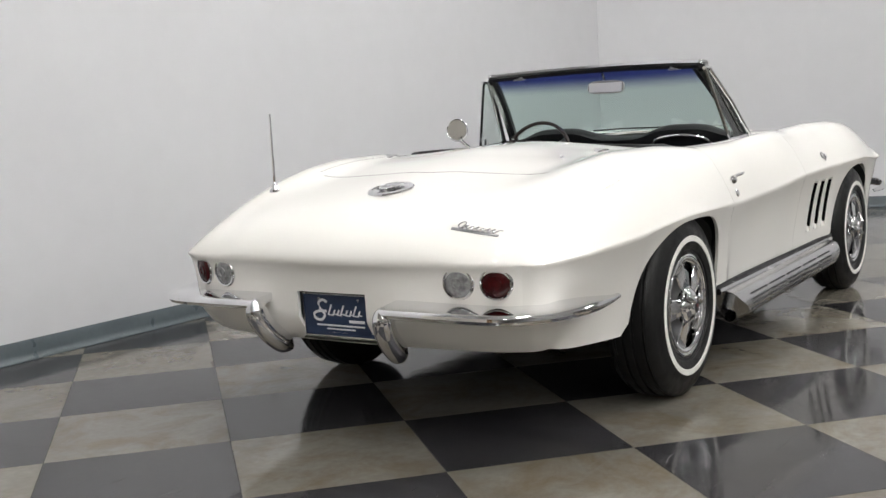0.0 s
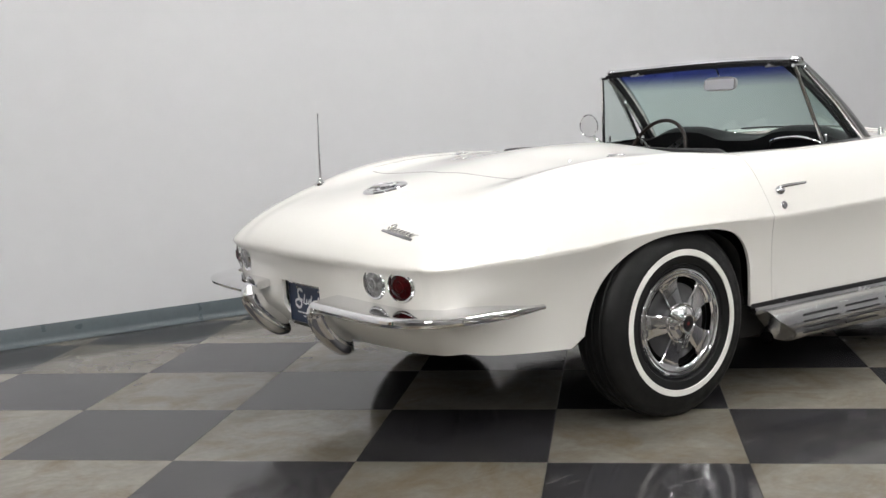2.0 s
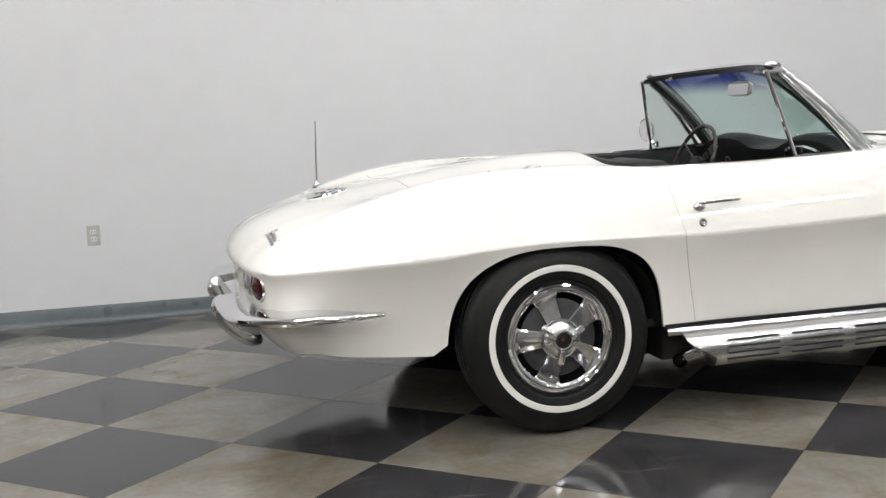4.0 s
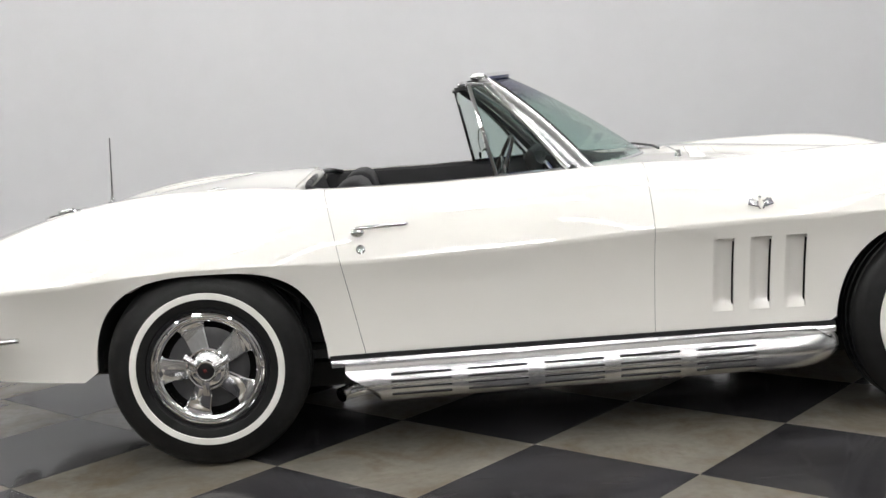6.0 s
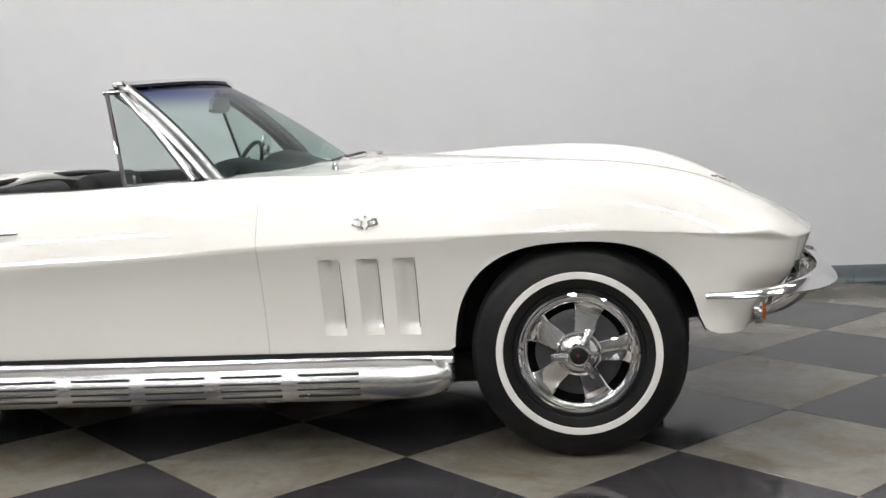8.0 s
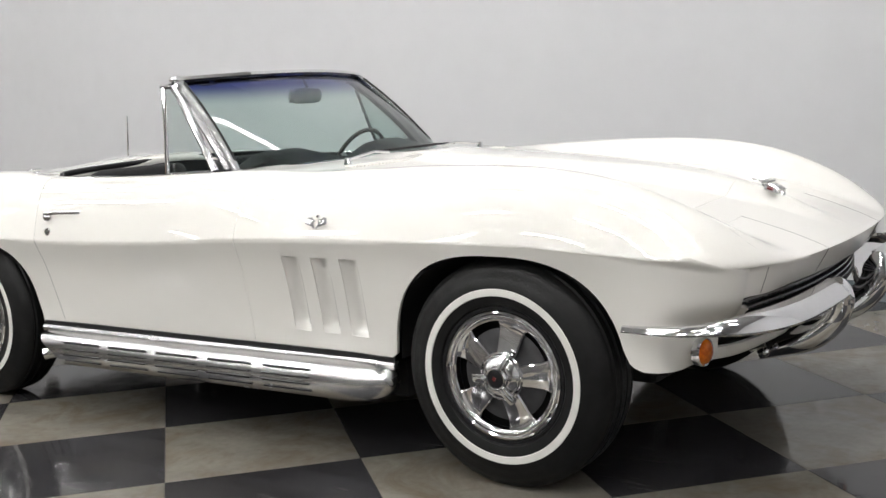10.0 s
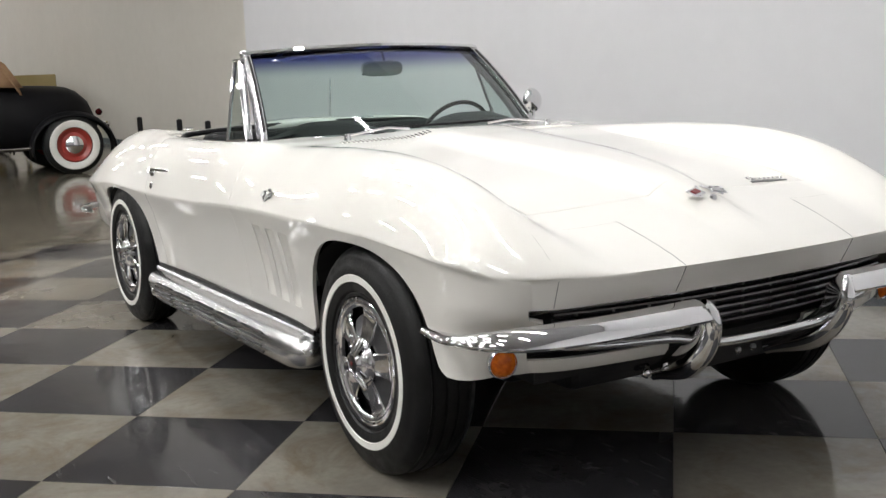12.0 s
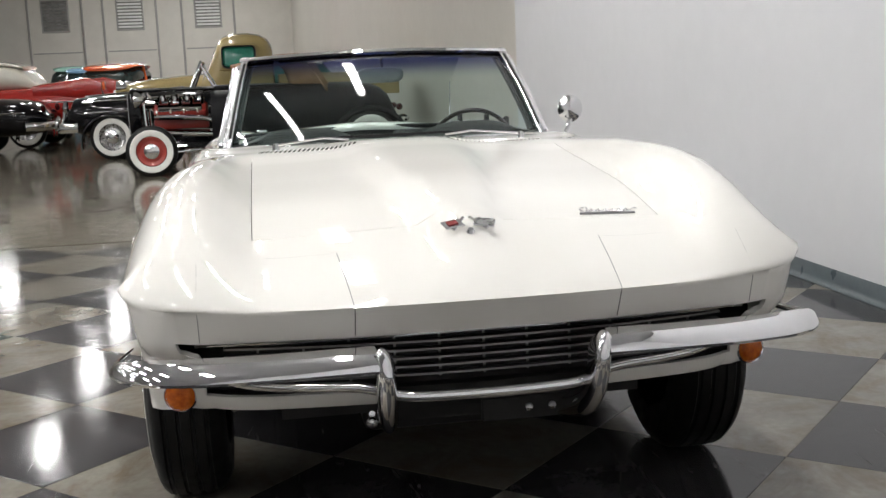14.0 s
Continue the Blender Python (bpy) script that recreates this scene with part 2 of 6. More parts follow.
def part(name, bm, material_, parent=None, label="", smooth=True, sharp=35.0):
    """Links a bmesh as one mesh object under a thing or a part."""
    me = bpy.data.meshes.new(name)
    bmesh.ops.recalc_face_normals(bm, faces=bm.faces[:])
    if smooth:
        lim = radians(sharp)
        for f in bm.faces:
            f.smooth = True
        for e in bm.edges:
            if len(e.link_faces) == 2 and e.calc_face_angle(0.0) > lim:
                e.smooth = False
    bm.to_mesh(me)
    bm.free()
    for m in material_ if isinstance(material_, (list, tuple)) else [material_]:
        me.materials.append(m)
    ob = new(name, me)
    if parent is not None:
        ob.parent = parent
    if label:
        tagged(ob, label)
    return ob


def pchip(xs, ys, x):
    """Monotone cubic through (xs, ys)."""
    xs, ys = np.asarray(xs, float), np.asarray(ys, float)
    h, d = np.diff(xs), np.diff(ys) / np.diff(xs)
    m = np.zeros(len(xs))
    for i in range(1, len(xs) - 1):
        if d[i - 1] * d[i] > 0:
            w1, w2 = 2 * h[i] + h[i - 1], h[i] + 2 * h[i - 1]
            m[i] = (w1 + w2) / (w1 / d[i - 1] + w2 / d[i])
    m[0], m[-1] = d[0], d[-1]
    x = np.clip(x, xs[0], xs[-1])
    i = np.clip(np.searchsorted(xs, x) - 1, 0, len(h) - 1)
    t = (x - xs[i]) / h[i]
    return float((2 * t**3 - 3 * t**2 + 1) * ys[i] + (t**3 - 2 * t**2 + t) * h[i] * m[i] + (3 * t**2 - 2 * t**3) * ys[i + 1] + (t**3 - t**2) * h[i] * m[i + 1])


def curve(*pairs):
    xs, ys = [p[0] for p in pairs], [p[1] for p in pairs]
    return lambda x: pchip(xs, ys, x)


def smooth_path(points, n):
    """n points along a Catmull-Rom curve through the given ones."""
    p = [Vector(q) for q in points]
    p = [p[0] * 2 - p[1], *p, p[-1] * 2 - p[-2]]
    out = []
    for k in range(n):
        u = k / (n - 1) * (len(p) - 3)
        i = min(int(u), len(p) - 4)
        t = u - i
        a, b, c, d = p[i : i + 4]
        out.append(0.5 * ((2 * b) + (c - a) * t + (2 * a - 5 * b + 4 * c - d) * t * t + (3 * b - a - 3 * c + d) * t**3))
    return out


def add_box(bm, size, m=None, bevel=0.0, segments=1):
    r = bmesh.ops.create_cube(bm, size=1.0, matrix=(m or Matrix()) @ Matrix.Diagonal((*size, 1)))
    if bevel:
        es = list({e for v in r["verts"] for e in v.link_edges})
        bmesh.ops.bevel(bm, geom=es, offset=bevel, segments=segments, affect="EDGES", profile=0.5)
    return bm


def box(size, m=None, bevel=0.0, segments=1):
    return add_box(bmesh.new(), size, m, bevel, segments)


def add_cyl(bm, r1, r2, depth, m=None, n=24, caps=True):
    bmesh.ops.create_cone(bm, cap_ends=caps, segments=n, radius1=r1, radius2=r2, depth=depth, matrix=m or Matrix())
    return bm


def add_sphere(bm, r, m=None, u=16, v=10):
    bmesh.ops.create_uvsphere(bm, u_segments=u, v_segments=v, radius=r, matrix=m or Matrix())
    return bm


def add_grid(bm, rows, close_u=False, close_v=False, keep=None):
    """Faces over a grid of points, rows[i][j]."""
    vs = [[bm.verts.new(p) for p in row] for row in rows]
    ni, nj = len(vs), len(vs[0])
    for i in range(ni if close_u else ni - 1):
        for j in range(nj if close_v else nj - 1):
            if keep and not keep(i, j):
                continue
            q = [vs[i][j], vs[(i + 1) % ni][j], vs[(i + 1) % ni][(j + 1) % nj], vs[i][(j + 1) % nj]]
            if len({(round(v.co.x, 5), round(v.co.y, 5), round(v.co.z, 5)) for v in q}) < 3:
                continue
            bm.faces.new(q)
    return vs


def revolve(profile, n=48, axis="Y", m=None):
    """A surface of revolution from (radius, along) pairs, about the y axis."""
    bm = bmesh.new()
    rows = []
    for k in range(n):
        a = 2 * math.pi * k / n
        rows.append([Vector((r * math.cos(a), y, r * math.sin(a))) for r, y in profile])
    add_grid(bm, rows, close_u=True)
    bmesh.ops.remove_doubles(bm, verts=bm.verts[:], dist=1e-5)
    if m:
        bmesh.ops.transform(bm, matrix=m, verts=bm.verts[:])
    return bm


def add_sweep(bm, path, section, up=(0, 0, 1), scale=None, close=False, caps=True):
    """Sweeps a closed section of (sideways, upwards) pairs along a path."""
    path = [Vector(p) for p in path]
    rows = []
    n = len(path)
    for k, p in enumerate(path):
        a = path[(k - 1) % n] if (k or close) else p
        b = path[(k + 1) % n] if (k < n - 1 or close) else p
        d = (b - a).normalized()
        side = d.cross(Vector(up))
        side = side.normalized() if side.length > 1e-4 else Vector((0, 1, 0))
        u = side.cross(d).normalized()
        s = scale(k / (n - 1)) if scale else 1.0
        su, sv = s if isinstance(s, tuple) else (s, s)
        rows.append([p + side * x * su + u * y * sv for x, y in section])
    vs = add_grid(bm, rows, close_u=close, close_v=True)
    if caps and not close:
        for row in (vs[0], vs[-1]):
            try:
                bm.faces.new(row)
            except ValueError:
                pass
    return bm


def ring(rx, ry, n=12):
    return [(rx * math.cos(2 * math.pi * k / n), ry * math.sin(2 * math.pi * k / n)) for k in range(n)]


def tube(path, r, n=10, up=(0, 0, 1), close=False, scale=None):
    return add_sweep(bmesh.new(), path, ring(r, r, n), up, scale, close)


def mirror_y(bm):
    """Adds the mirror image in the plane y = 0."""
    geo = bm.verts[:] + bm.edges[:] + bm.faces[:]
    d = bmesh.ops.duplicate(bm, geom=geo)
    vs = [g for g in d["geom"] if isinstance(g, bmesh.types.BMVert)]
    fs = [g for g in d["geom"] if isinstance(g, bmesh.types.BMFace)]
    for v in vs:
        v.co.y = -v.co.y
    bmesh.ops.reverse_faces(bm, faces=fs)
    bmesh.ops.remove_doubles(bm, verts=bm.verts[:], dist=1e-4)
    return bm


def flipped(bm):
    """The mirror image alone."""
    for v in bm.verts:
        v.co.y = -v.co.y
    bmesh.ops.reverse_faces(bm, faces=bm.faces[:])
    return bm


def thick(ob, t, offset=-1.0):
    md = ob.modifiers.new("thickness", "SOLIDIFY")
    md.thickness, md.offset = t, offset
    md.use_even_offset = False
    return ob

# ---- the showroom ----
WALL_Y, CORNER_X, DOOR_X, SOUTH_Y = 2.30, -6.38, -42.0, -22.0
FRONT_A, FRONT_B = (5.92, WALL_Y), (17.58, SOUTH_Y)   # the slanting front wall


def beige_y(x):
    """Face of the long beige wall that runs back to the far doors."""
    return 2.78 + (x + 12.3) * .0613


def wall(name, a, b, height, material_, thickness=0.15, label="", z0=0.0):
    """An upright wall whose face runs from a to b, with its thickness to the left of that way."""
    a, b = Vector((*a, 0)), Vector((*b, 0))
    d = (b - a).normalized()
    m = Matrix.Translation((a + b) / 2 + Vector((-d.y, d.x, 0)) * thickness / 2 + Vector((0, 0, z0 + height / 2))) @ Matrix.Rotation(math.atan2(d.y, d.x), 4, "Z")
    return tagged(part(name, box(((b - a).length, thickness, height), m), material_, smooth=False), label, "wall", kind="structure")


def baseboard(name, a, b, height=0.10):
    """Vinyl cove base: a thin upright strip with a rounded top and a toe that curves out on to the floor."""
    a, b = Vector((*a, 0)), Vector((*b, 0))
    d = (b - a).normalized()
    side = Vector((d.y, -d.x, 0))
    prof = [(0, 0.001), (0.028, 0.001), (0.027, 0.006), (0.016, 0.011), (0.010, 0.021), (0.007, 0.035), (0.006, height - 0.006), (0.003, height), (0, height)]
    bm = bmesh.new()
    add_grid(bm, [[p + side * x + Vector((0, 0, z)) for x, z in prof] for p in (a, b)], close_v=False)
    return tagged(part(name, bm, M_base), "blue-grey vinyl cove baseboard along the wall", "baseboard", kind="structure")


wall("wall_north", (CORNER_X, WALL_Y), (FRONT_A[0] + 0.08, WALL_Y), CEIL, M_wall, 0.16, "smooth pale grey painted showroom wall")
wall("wall_return", (CORNER_X, beige_y(CORNER_X) - .01), (CORNER_X, WALL_Y + 0.16), CEIL, M_wall, 0.16, "pale grey end of the partition wall")
wall("wall_east", FRONT_A, FRONT_B, CEIL, M_wall, 0.15, "smooth pale grey slanting front wall")
# unseen south wall, added to close the room; its grey tones reflections and fill
wall("wall_south", FRONT_B, (DOOR_X, SOUTH_Y), CEIL, M_wall_dim, 0.15, "unseen closing wall behind the aisle, mid-grey to stand in for a dim hall")
wall("wall_far_beige", (DOOR_X, beige_y(DOOR_X)), (CORNER_X + .1, beige_y(CORNER_X + .1)), CEIL, M_wall_warm, 0.15, "warm beige painted wall behind the parked truck")
baseboard("baseboard_north", (CORNER_X, WALL_Y), (FRONT_A[0], WALL_Y))
baseboard("baseboard_east", FRONT_A, FRONT_B)
baseboard("baseboard_far", (DOOR_X, beige_y(DOOR_X)), (CORNER_X, beige_y(CORNER_X)))

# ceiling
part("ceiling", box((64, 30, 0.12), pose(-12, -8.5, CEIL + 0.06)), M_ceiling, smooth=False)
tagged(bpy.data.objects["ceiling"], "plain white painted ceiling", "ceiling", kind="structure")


# far wall with three tall garage doors
def far_wall():
    """The far white wall, with tall door openings through it."""
    openings = [(-9.62, -7.44), (-6.68, -4.50), (-3.55, -1.37)]
    ob = thing("wall_west", "off-white far wall with tall panel doors", "wall", kind="structure")
    ys = [SOUTH_Y, *[v for o in openings for v in o], beige_y(DOOR_X)]
    bm = bmesh.new()
    for k in range(0, len(ys), 2):
        w = ys[k + 1] - ys[k]
        add_box(bm, (0.15, w, CEIL), pose(DOOR_X - 0.075, ys[k] + w / 2, CEIL / 2))
    for a, b in openings:
        add_box(bm, (0.15, b - a, CEIL - 5.30), pose(DOOR_X - 0.075, (a + b) / 2, (CEIL + 5.30) / 2))
    part("wall_panel", bm, M_door, ob, smooth=False)
    return openings


def panel_door(a, b, lit):
    """A tall pale door: frame, rails and a blinded window; lit: slats coloured as if light falls on them."""
    w, h = b - a, 5.30
    ob = thing("panel_door", "tall off-white panel door with a slatted window, closed", "door", "doors in the far wall", at=(DOOR_X, (a + b) / 2, 0), kind="")
    part("leaf", box((0.06, w - 0.06, h - 0.03), pose(-0.06, 0, h / 2), 0.006), M_door, ob, smooth=False)
    for y in (-w / 2 + 0.03, w / 2 - 0.03):
        part("jamb", box((0.14, 0.09, h), pose(-0.03, y, h / 2), 0.01), M_jamb, ob, smooth=False)
    for z in (1.35, 2.50, 4.85):
        part("rail", box((0.02, w - 0.26, 0.05), pose(-0.022, 0, z), 0.006), M_jamb, ob, smooth=False)
    win = part("window_frame", box((0.04, 1.10, 1.34), pose(-0.02, 0, 3.98), 0.012), M_jamb, ob, smooth=False)
    part("pane", box((0.01, 0.98, 1.20), pose(0.006, 0, 3.98)), M_blind, win, smooth=False)
    for k in range(9):
        part("slat", box((0.016, 0.95, 0.085 if lit else 0.055), pose(0.02, 0, 3.46 + k * 0.13, 0, -25, 0), 0.005), M_lit_slat if lit else M_dim_slat, win, smooth=False)
    part("door_handle", box((0.06, 0.04, 0.16), pose(-0.01, -w / 2 + 0.2, 1.05), 0.01), M_satin, ob)


M_door = vary(material("door_paint_off_white", (0.78, 0.75, 0.69), 0.5), 1.5, (0.75, 0.72, 0.66), (0.81, 0.78, 0.72))
M_jamb = vary(material("door_trim_grey", (0.40, 0.39, 0.37), 0.5), 2.0, (0.36, 0.35, 0.33), (0.44, 0.43, 0.41))
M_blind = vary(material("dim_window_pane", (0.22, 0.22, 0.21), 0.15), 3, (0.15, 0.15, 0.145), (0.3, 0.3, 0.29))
# one kind of slat in two colours: light and shade are painted in
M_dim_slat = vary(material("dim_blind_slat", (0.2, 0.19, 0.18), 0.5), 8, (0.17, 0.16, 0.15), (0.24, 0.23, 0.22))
M_lit_slat = vary(material("lit_blind_slat", (0.85, 0.85, 0.82), 0.3), 8, (0.8, 0.8, 0.77), (0.88, 0.88, 0.86))
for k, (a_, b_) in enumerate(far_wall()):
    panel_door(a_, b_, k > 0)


# wall outlet
def outlet(x, z):
    ob = thing("wall_outlet", "pale grey duplex power outlet on the wall", "outlet", "power outlets on the wall", at=(x, WALL_Y, z))
    part("cover_plate", box((0.072, 0.006, 0.116), pose(0, -0.003, 0), 0.002), M_plastic, ob, smooth=False)
    for dz in (-0.021, 0.021):
        part("socket", box((0.034, 0.006, 0.028), pose(0, -0.007, dz), 0.003), M_plate_ink, ob, smooth=False)
        for dx in (-0.007, 0.007):
            part("slot", box((0.003, 0.002, 0.011), pose(dx, -0.0108, dz + 0.002)), M_switch, ob, smooth=False)


outlet(-1.72, 0.505)
outlet(1.158, 0.555)


# ceiling lights: one built, then copied along each row
def ceiling_light():
    ob = thing("ceiling_light", "white ceiling strip light with a glowing wraparound diffuser", "ceiling light", "strip lights on the ceiling", at=(0, 0, CEIL))
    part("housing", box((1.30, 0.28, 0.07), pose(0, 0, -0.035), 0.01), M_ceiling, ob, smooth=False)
    wrap = [(0.10 * math.cos(a), -0.068 - 0.075 * math.sin(a) ** 0.7) for a in np.linspace(0, math.pi, 11)]
    part("diffuser", add_sweep(bmesh.new(), [(-0.61, 0, 0), (0.61, 0, 0)], wrap), M_diffuser, ob, "lit wraparound diffuser")
    return ob


lamp = ceiling_light()
spots = [(x + (0.9 if r % 2 else 0.0), y) for r, y in enumerate((-0.1, -2.5, -4.9, -7.3, -9.7)) for x in (-6.8, -4.0, -1.2, 1.6, 4.4) if (r, x) not in ((0, -6.8), (0, 4.4))] + [(3.3, -0.1)]
far_spots = [(x, y) for x in (-9.8, -15.3, -20.9, -26.2, -32.3, -38.0) for y in (-1.9, -4.9, -9.2) if (x < -10 or y < -4) and (x, y) != (-38.0, -9.2)]
far_spots += [(x, y) for x in (-9.8, -4.2, 1.4, 7.0) for y in (-12.6, -16.0, -19.4)]
lamp.matrix_basis = pose(*spots[0], CEIL)
for p in spots[1:]:
    copy_thing(lamp, pose(*p, CEIL))
for p in far_spots:
    copy_thing(lamp, pose(*p, CEIL) @ Matrix.Diagonal((1.0, 1.7 if p[0] < -18 else 1.2, 1.3 if p[0] < -18 else 1.0, 1)))

# ---- the ivory convertible: x ahead, rear axle at x = 0, front axle at x = 2.489 ----
S0, S1 = -1.06, 3.275
N1, N2, N3 = 14, 4, 12
c_w = curve((-1.06, .690), (-1.052, .709), (-1.035, .731), (-1.0, .754), (-.95, .769), (-.9, .780), (-.7, .811), (-.4, .842), (0, .86), (.5, .845), (.9, .836), (1.4, .84), (1.9, .853), (2.4, .86), (2.7, .85), (2.95, .834), (3.1, .820), (3.17, .806), (3.22, .786), (3.25, .762), (3.268, .735), (3.275, .705))
c_cr = curve((-1.06, .615), (-.5, .638), (0, .668), (.5, .662), (1.0, .672), (1.5, .70), (2.0, .714), (2.5, .716), (2.8, .70), (3.0, .682), (3.275, .659))
c_zc = curve((-1.06, .615), (-1.05, .642), (-1.02, .681), (-.98, .713), (-.92, .744), (-.85, .772), (-.66, .816), (-.39, .864), (-.1, .906), (.15, .934), (.31, .938), (.45, .925), (1.42, .925), (1.75, .922), (2.0, .90), (2.3, .872), (2.6, .84), (2.85, .797), (3.0, .762), (3.15, .716), (3.235, .684), (3.275, .659))
c_yv = curve((-1.06, .40), (-.5, .42), (.12, .52), (.30, .655), (1.42, .655), (1.75, .525), (2.9, .525), (3.275, .46))
c_zv = curve((-1.06, .615), (-1.05, .638), (-1.02, .674), (-.98, .703), (-.92, .732), (-.85, .758), (-.7, .798), (-.43, .845), (-.1, .887), (.15, .898), (.36, .895), (.8, .888), (1.2, .902), (1.42, .912), (1.75, .908), (2.0, .884), (2.3, .857), (2.6, .828), (2.85, .782), (3.0, .748), (3.15, .705), (3.275, .659))
c_yp = curve((-1.06, .52), (-.7, .60), (.1, .635), (.45, .70), (1.2, .70), (1.6, .66), (2.0, .65), (2.4, .658), (2.8, .668), (3.05, .66), (3.275, .60))
c_zp = curve((-1.06, .615), (-1.05, .63), (-1.02, .660), (-.95, .706), (-.85, .745), (-.66, .806), (-.48, .858), (-.3, .892), (-.11, .908), (.13, .91), (.3, .90), (.45, .889), (.8, .89), (1.2, .905), (1.5, .912), (1.67, .905), (1.98, .917), (2.2, .925), (2.4, .925), (2.56, .918), (2.67, .906), (2.82, .877), (2.96, .832), (3.1, .772), (3.2, .713), (3.25, .679), (3.275, .659))
c_hw = curve((1.5, .25), (2.2, .21), (2.6, .155), (2.9, .095), (3.1, .055), (3.22, .02))
c_hz = curve((1.45, 0), (1.9, .022), (2.4, .032), (2.8, .039), (2.95, .035), (3.08, .020), (3.17, .005), (3.22, 0))
c_zl = curve((-1.06, .335), (-.95, .335), (-.85, .325), (-.72, .314), (-.385, .30), (-.384, .335), (.394, .335), (.395, .338), (2.10, .338), (2.101, .36), (2.869, .36), (2.87, .368), (3.05, .385), (3.275, .395))
SIDE = curve((0, 0), (.02, .007), (.06, .021), (.14, .041), (.26, .062), (.34, .072), (.40, .075))
FRONT = curve((0, 0), (.028, .015), (.075, .042), (.12, .074), (.20, .120), (.228, .123), (.245, .126), (.258, .136), (.28, .165))
REAR = curve((0, 0), (.02, .014), (.08, .026), (.14, .030), (.18, .030), (.22, .048), (.26, .08), (.30, .125))
FRAC = [0, .04, .09, .15, .228, .288, .36, .43, .5, .6, .68, .75, .86, .93, 1]
ARCHES = ((0.004, .388, .285, .367), (2.486, .384, .30, .385))


c_roll = curve((-1.06, 0), (2.45, 0), (2.8, .001), (2.95, .004), (3.05, .010), (3.12, .018), (3.18, .020), (3.22, .015), (3.25, .008), (3.275, 0))


def ease(x):
    x = min(1, max(0, x))
    return x * x * (3 - 2 * x)


def arch_top(x):
    """Lower edge of the body over a wheel, or None away from the wheels."""
    for xc, hw, z0, h in ARCHES:
        u = abs(x - xc) / hw
        if u < 0.999:
            p = 3.2 if x > xc and xc < 1 else 2.6
            return z0 + h * (1 - u**p) ** (1 / p)
    return None


def plan_x(s, v):
    """Stations bow at the nose and the tail, with rounded corners."""
    f, r = ease((s - 2.55) / .725) ** 2, ease((-.35 - s) / .71) ** 2
    f2, r2 = ease((s - 2.95) / .325) ** 2, ease((-.70 - s) / .36) ** 2
    return s - f * .065 * v**2 - f2 * .040 * v**10 + r * .055 * v**2 + r2 * .032 * v**10


def section(s):
    """Half section of the upper body, from the middle to the crease: points (x, y, z)."""
    w, zcr, zc, yv, zv, yp, zp = c_w(s), c_cr(s), c_zc(s), c_yv(s), c_zv(s), c_yp(s), c_zp(s)
    d1, d2 = (zv - zc) / yv, (zp - zv) / (yp - yv)
    m = 2 * d1 * d2 / (d1 + d2) if d1 * d2 > 0 else 0.0
    roll = c_roll(s)
    power = 1.95 + .65 * ease((s - 2.0) / .5) - .25 * ease((s - 2.6) / .3)
    ys = [yv * k / N1 for k in range(N1)] + [yv + (yp - yv) * k / N2 for k in range(N2)] + [yp + (w + roll - yp) * math.sin(min(1, k / (N3 - 3)) * math.pi / 2) - roll * max(0, (k - N3 + 3) / 3) ** 2 for k in range(N3 + 1)]
    out = []
    for k, y in enumerate(ys):
        if y <= yv:
            t = y / yv
            z = (2 * t**3 - 3 * t * t + 1) * zc + (3 * t * t - 2 * t**3) * zv + (t**3 - t * t) * yv * m
        elif y <= yp:
            h, t = yp - yv, (y - yv) / (yp - yv)
            z = (2 * t**3 - 3 * t * t + 1) * zv + (t**3 - 2 * t * t + t) * h * m + (3 * t * t - 2 * t**3) * zp
        else:
            zq = zcr + min(1.6 * roll, .4 * max(0, zp - zcr))
            t = (y - yp) / (w + roll - yp)
            below = (k - (N1 + N2 + N3 - 3)) / 3
            z = zq + (zp - zq) * (1 - t ** power) if below <= 0 else zq + (zcr - zq) * below
        if 1.45 < s < 3.22:
            z += c_hz(s) * (1 - ease((y / c_hw(s) - .55) / .55))
        slant = .2 * math.exp(-((s - .47) / .05) ** 2) * (zcr - z) if y > yv - 1e-6 and .3 < s < .7 else 0
        lip = math.exp(-((s - .31) / .16) ** 2) * (.02 - .05 * (y / .6) ** 2) * (1 - ease((y - .45) / .20))
        out.append(Vector((plan_x(s, y / w) + slant + lip, y, z)))
    return out


DOOR_R, DOOR_F, HOOD_R, HOOD_F = 0.46, 1.495, 1.86, 2.905
stations = {round(S0 + (S1 - S0) * k / 90, 4) for k in range(91)}
stations = {s for s in stations if all(abs(s - q) > .012 for q in (DOOR_R, DOOR_F, HOOD_R, HOOD_F, .31))} | {DOOR_R, DOOR_F, HOOD_R, HOOD_F, .31, S1 - .034, S1 - .02, S1 - .012, S1 - .006, S1 - .002, S0 + .008, S0 + .02}
for xc, hw, *_ in ARCHES:
    stations = {s for s in stations if abs(s - xc) > hw + .008 or s in (DOOR_R, DOOR_F)}
    stations |= {round(xc + hw * math.cos(math.pi * k / 40), 4) for k in range(41)} | {round(xc + q * (hw - .0012), 4) for q in (-1, 1)}
GILLS = (1.722, 1.845, 1.962)
for g_ in GILLS:
    stations = {s for s in stations if not g_ - .046 < s < g_ + .046} | {round(g_ + q, 4) for q in (-.042, -.035, -.027, -.018, -.006, .008, .022, .035, .042)}
stations = sorted(stations)
upper = [section(s) for s in stations]


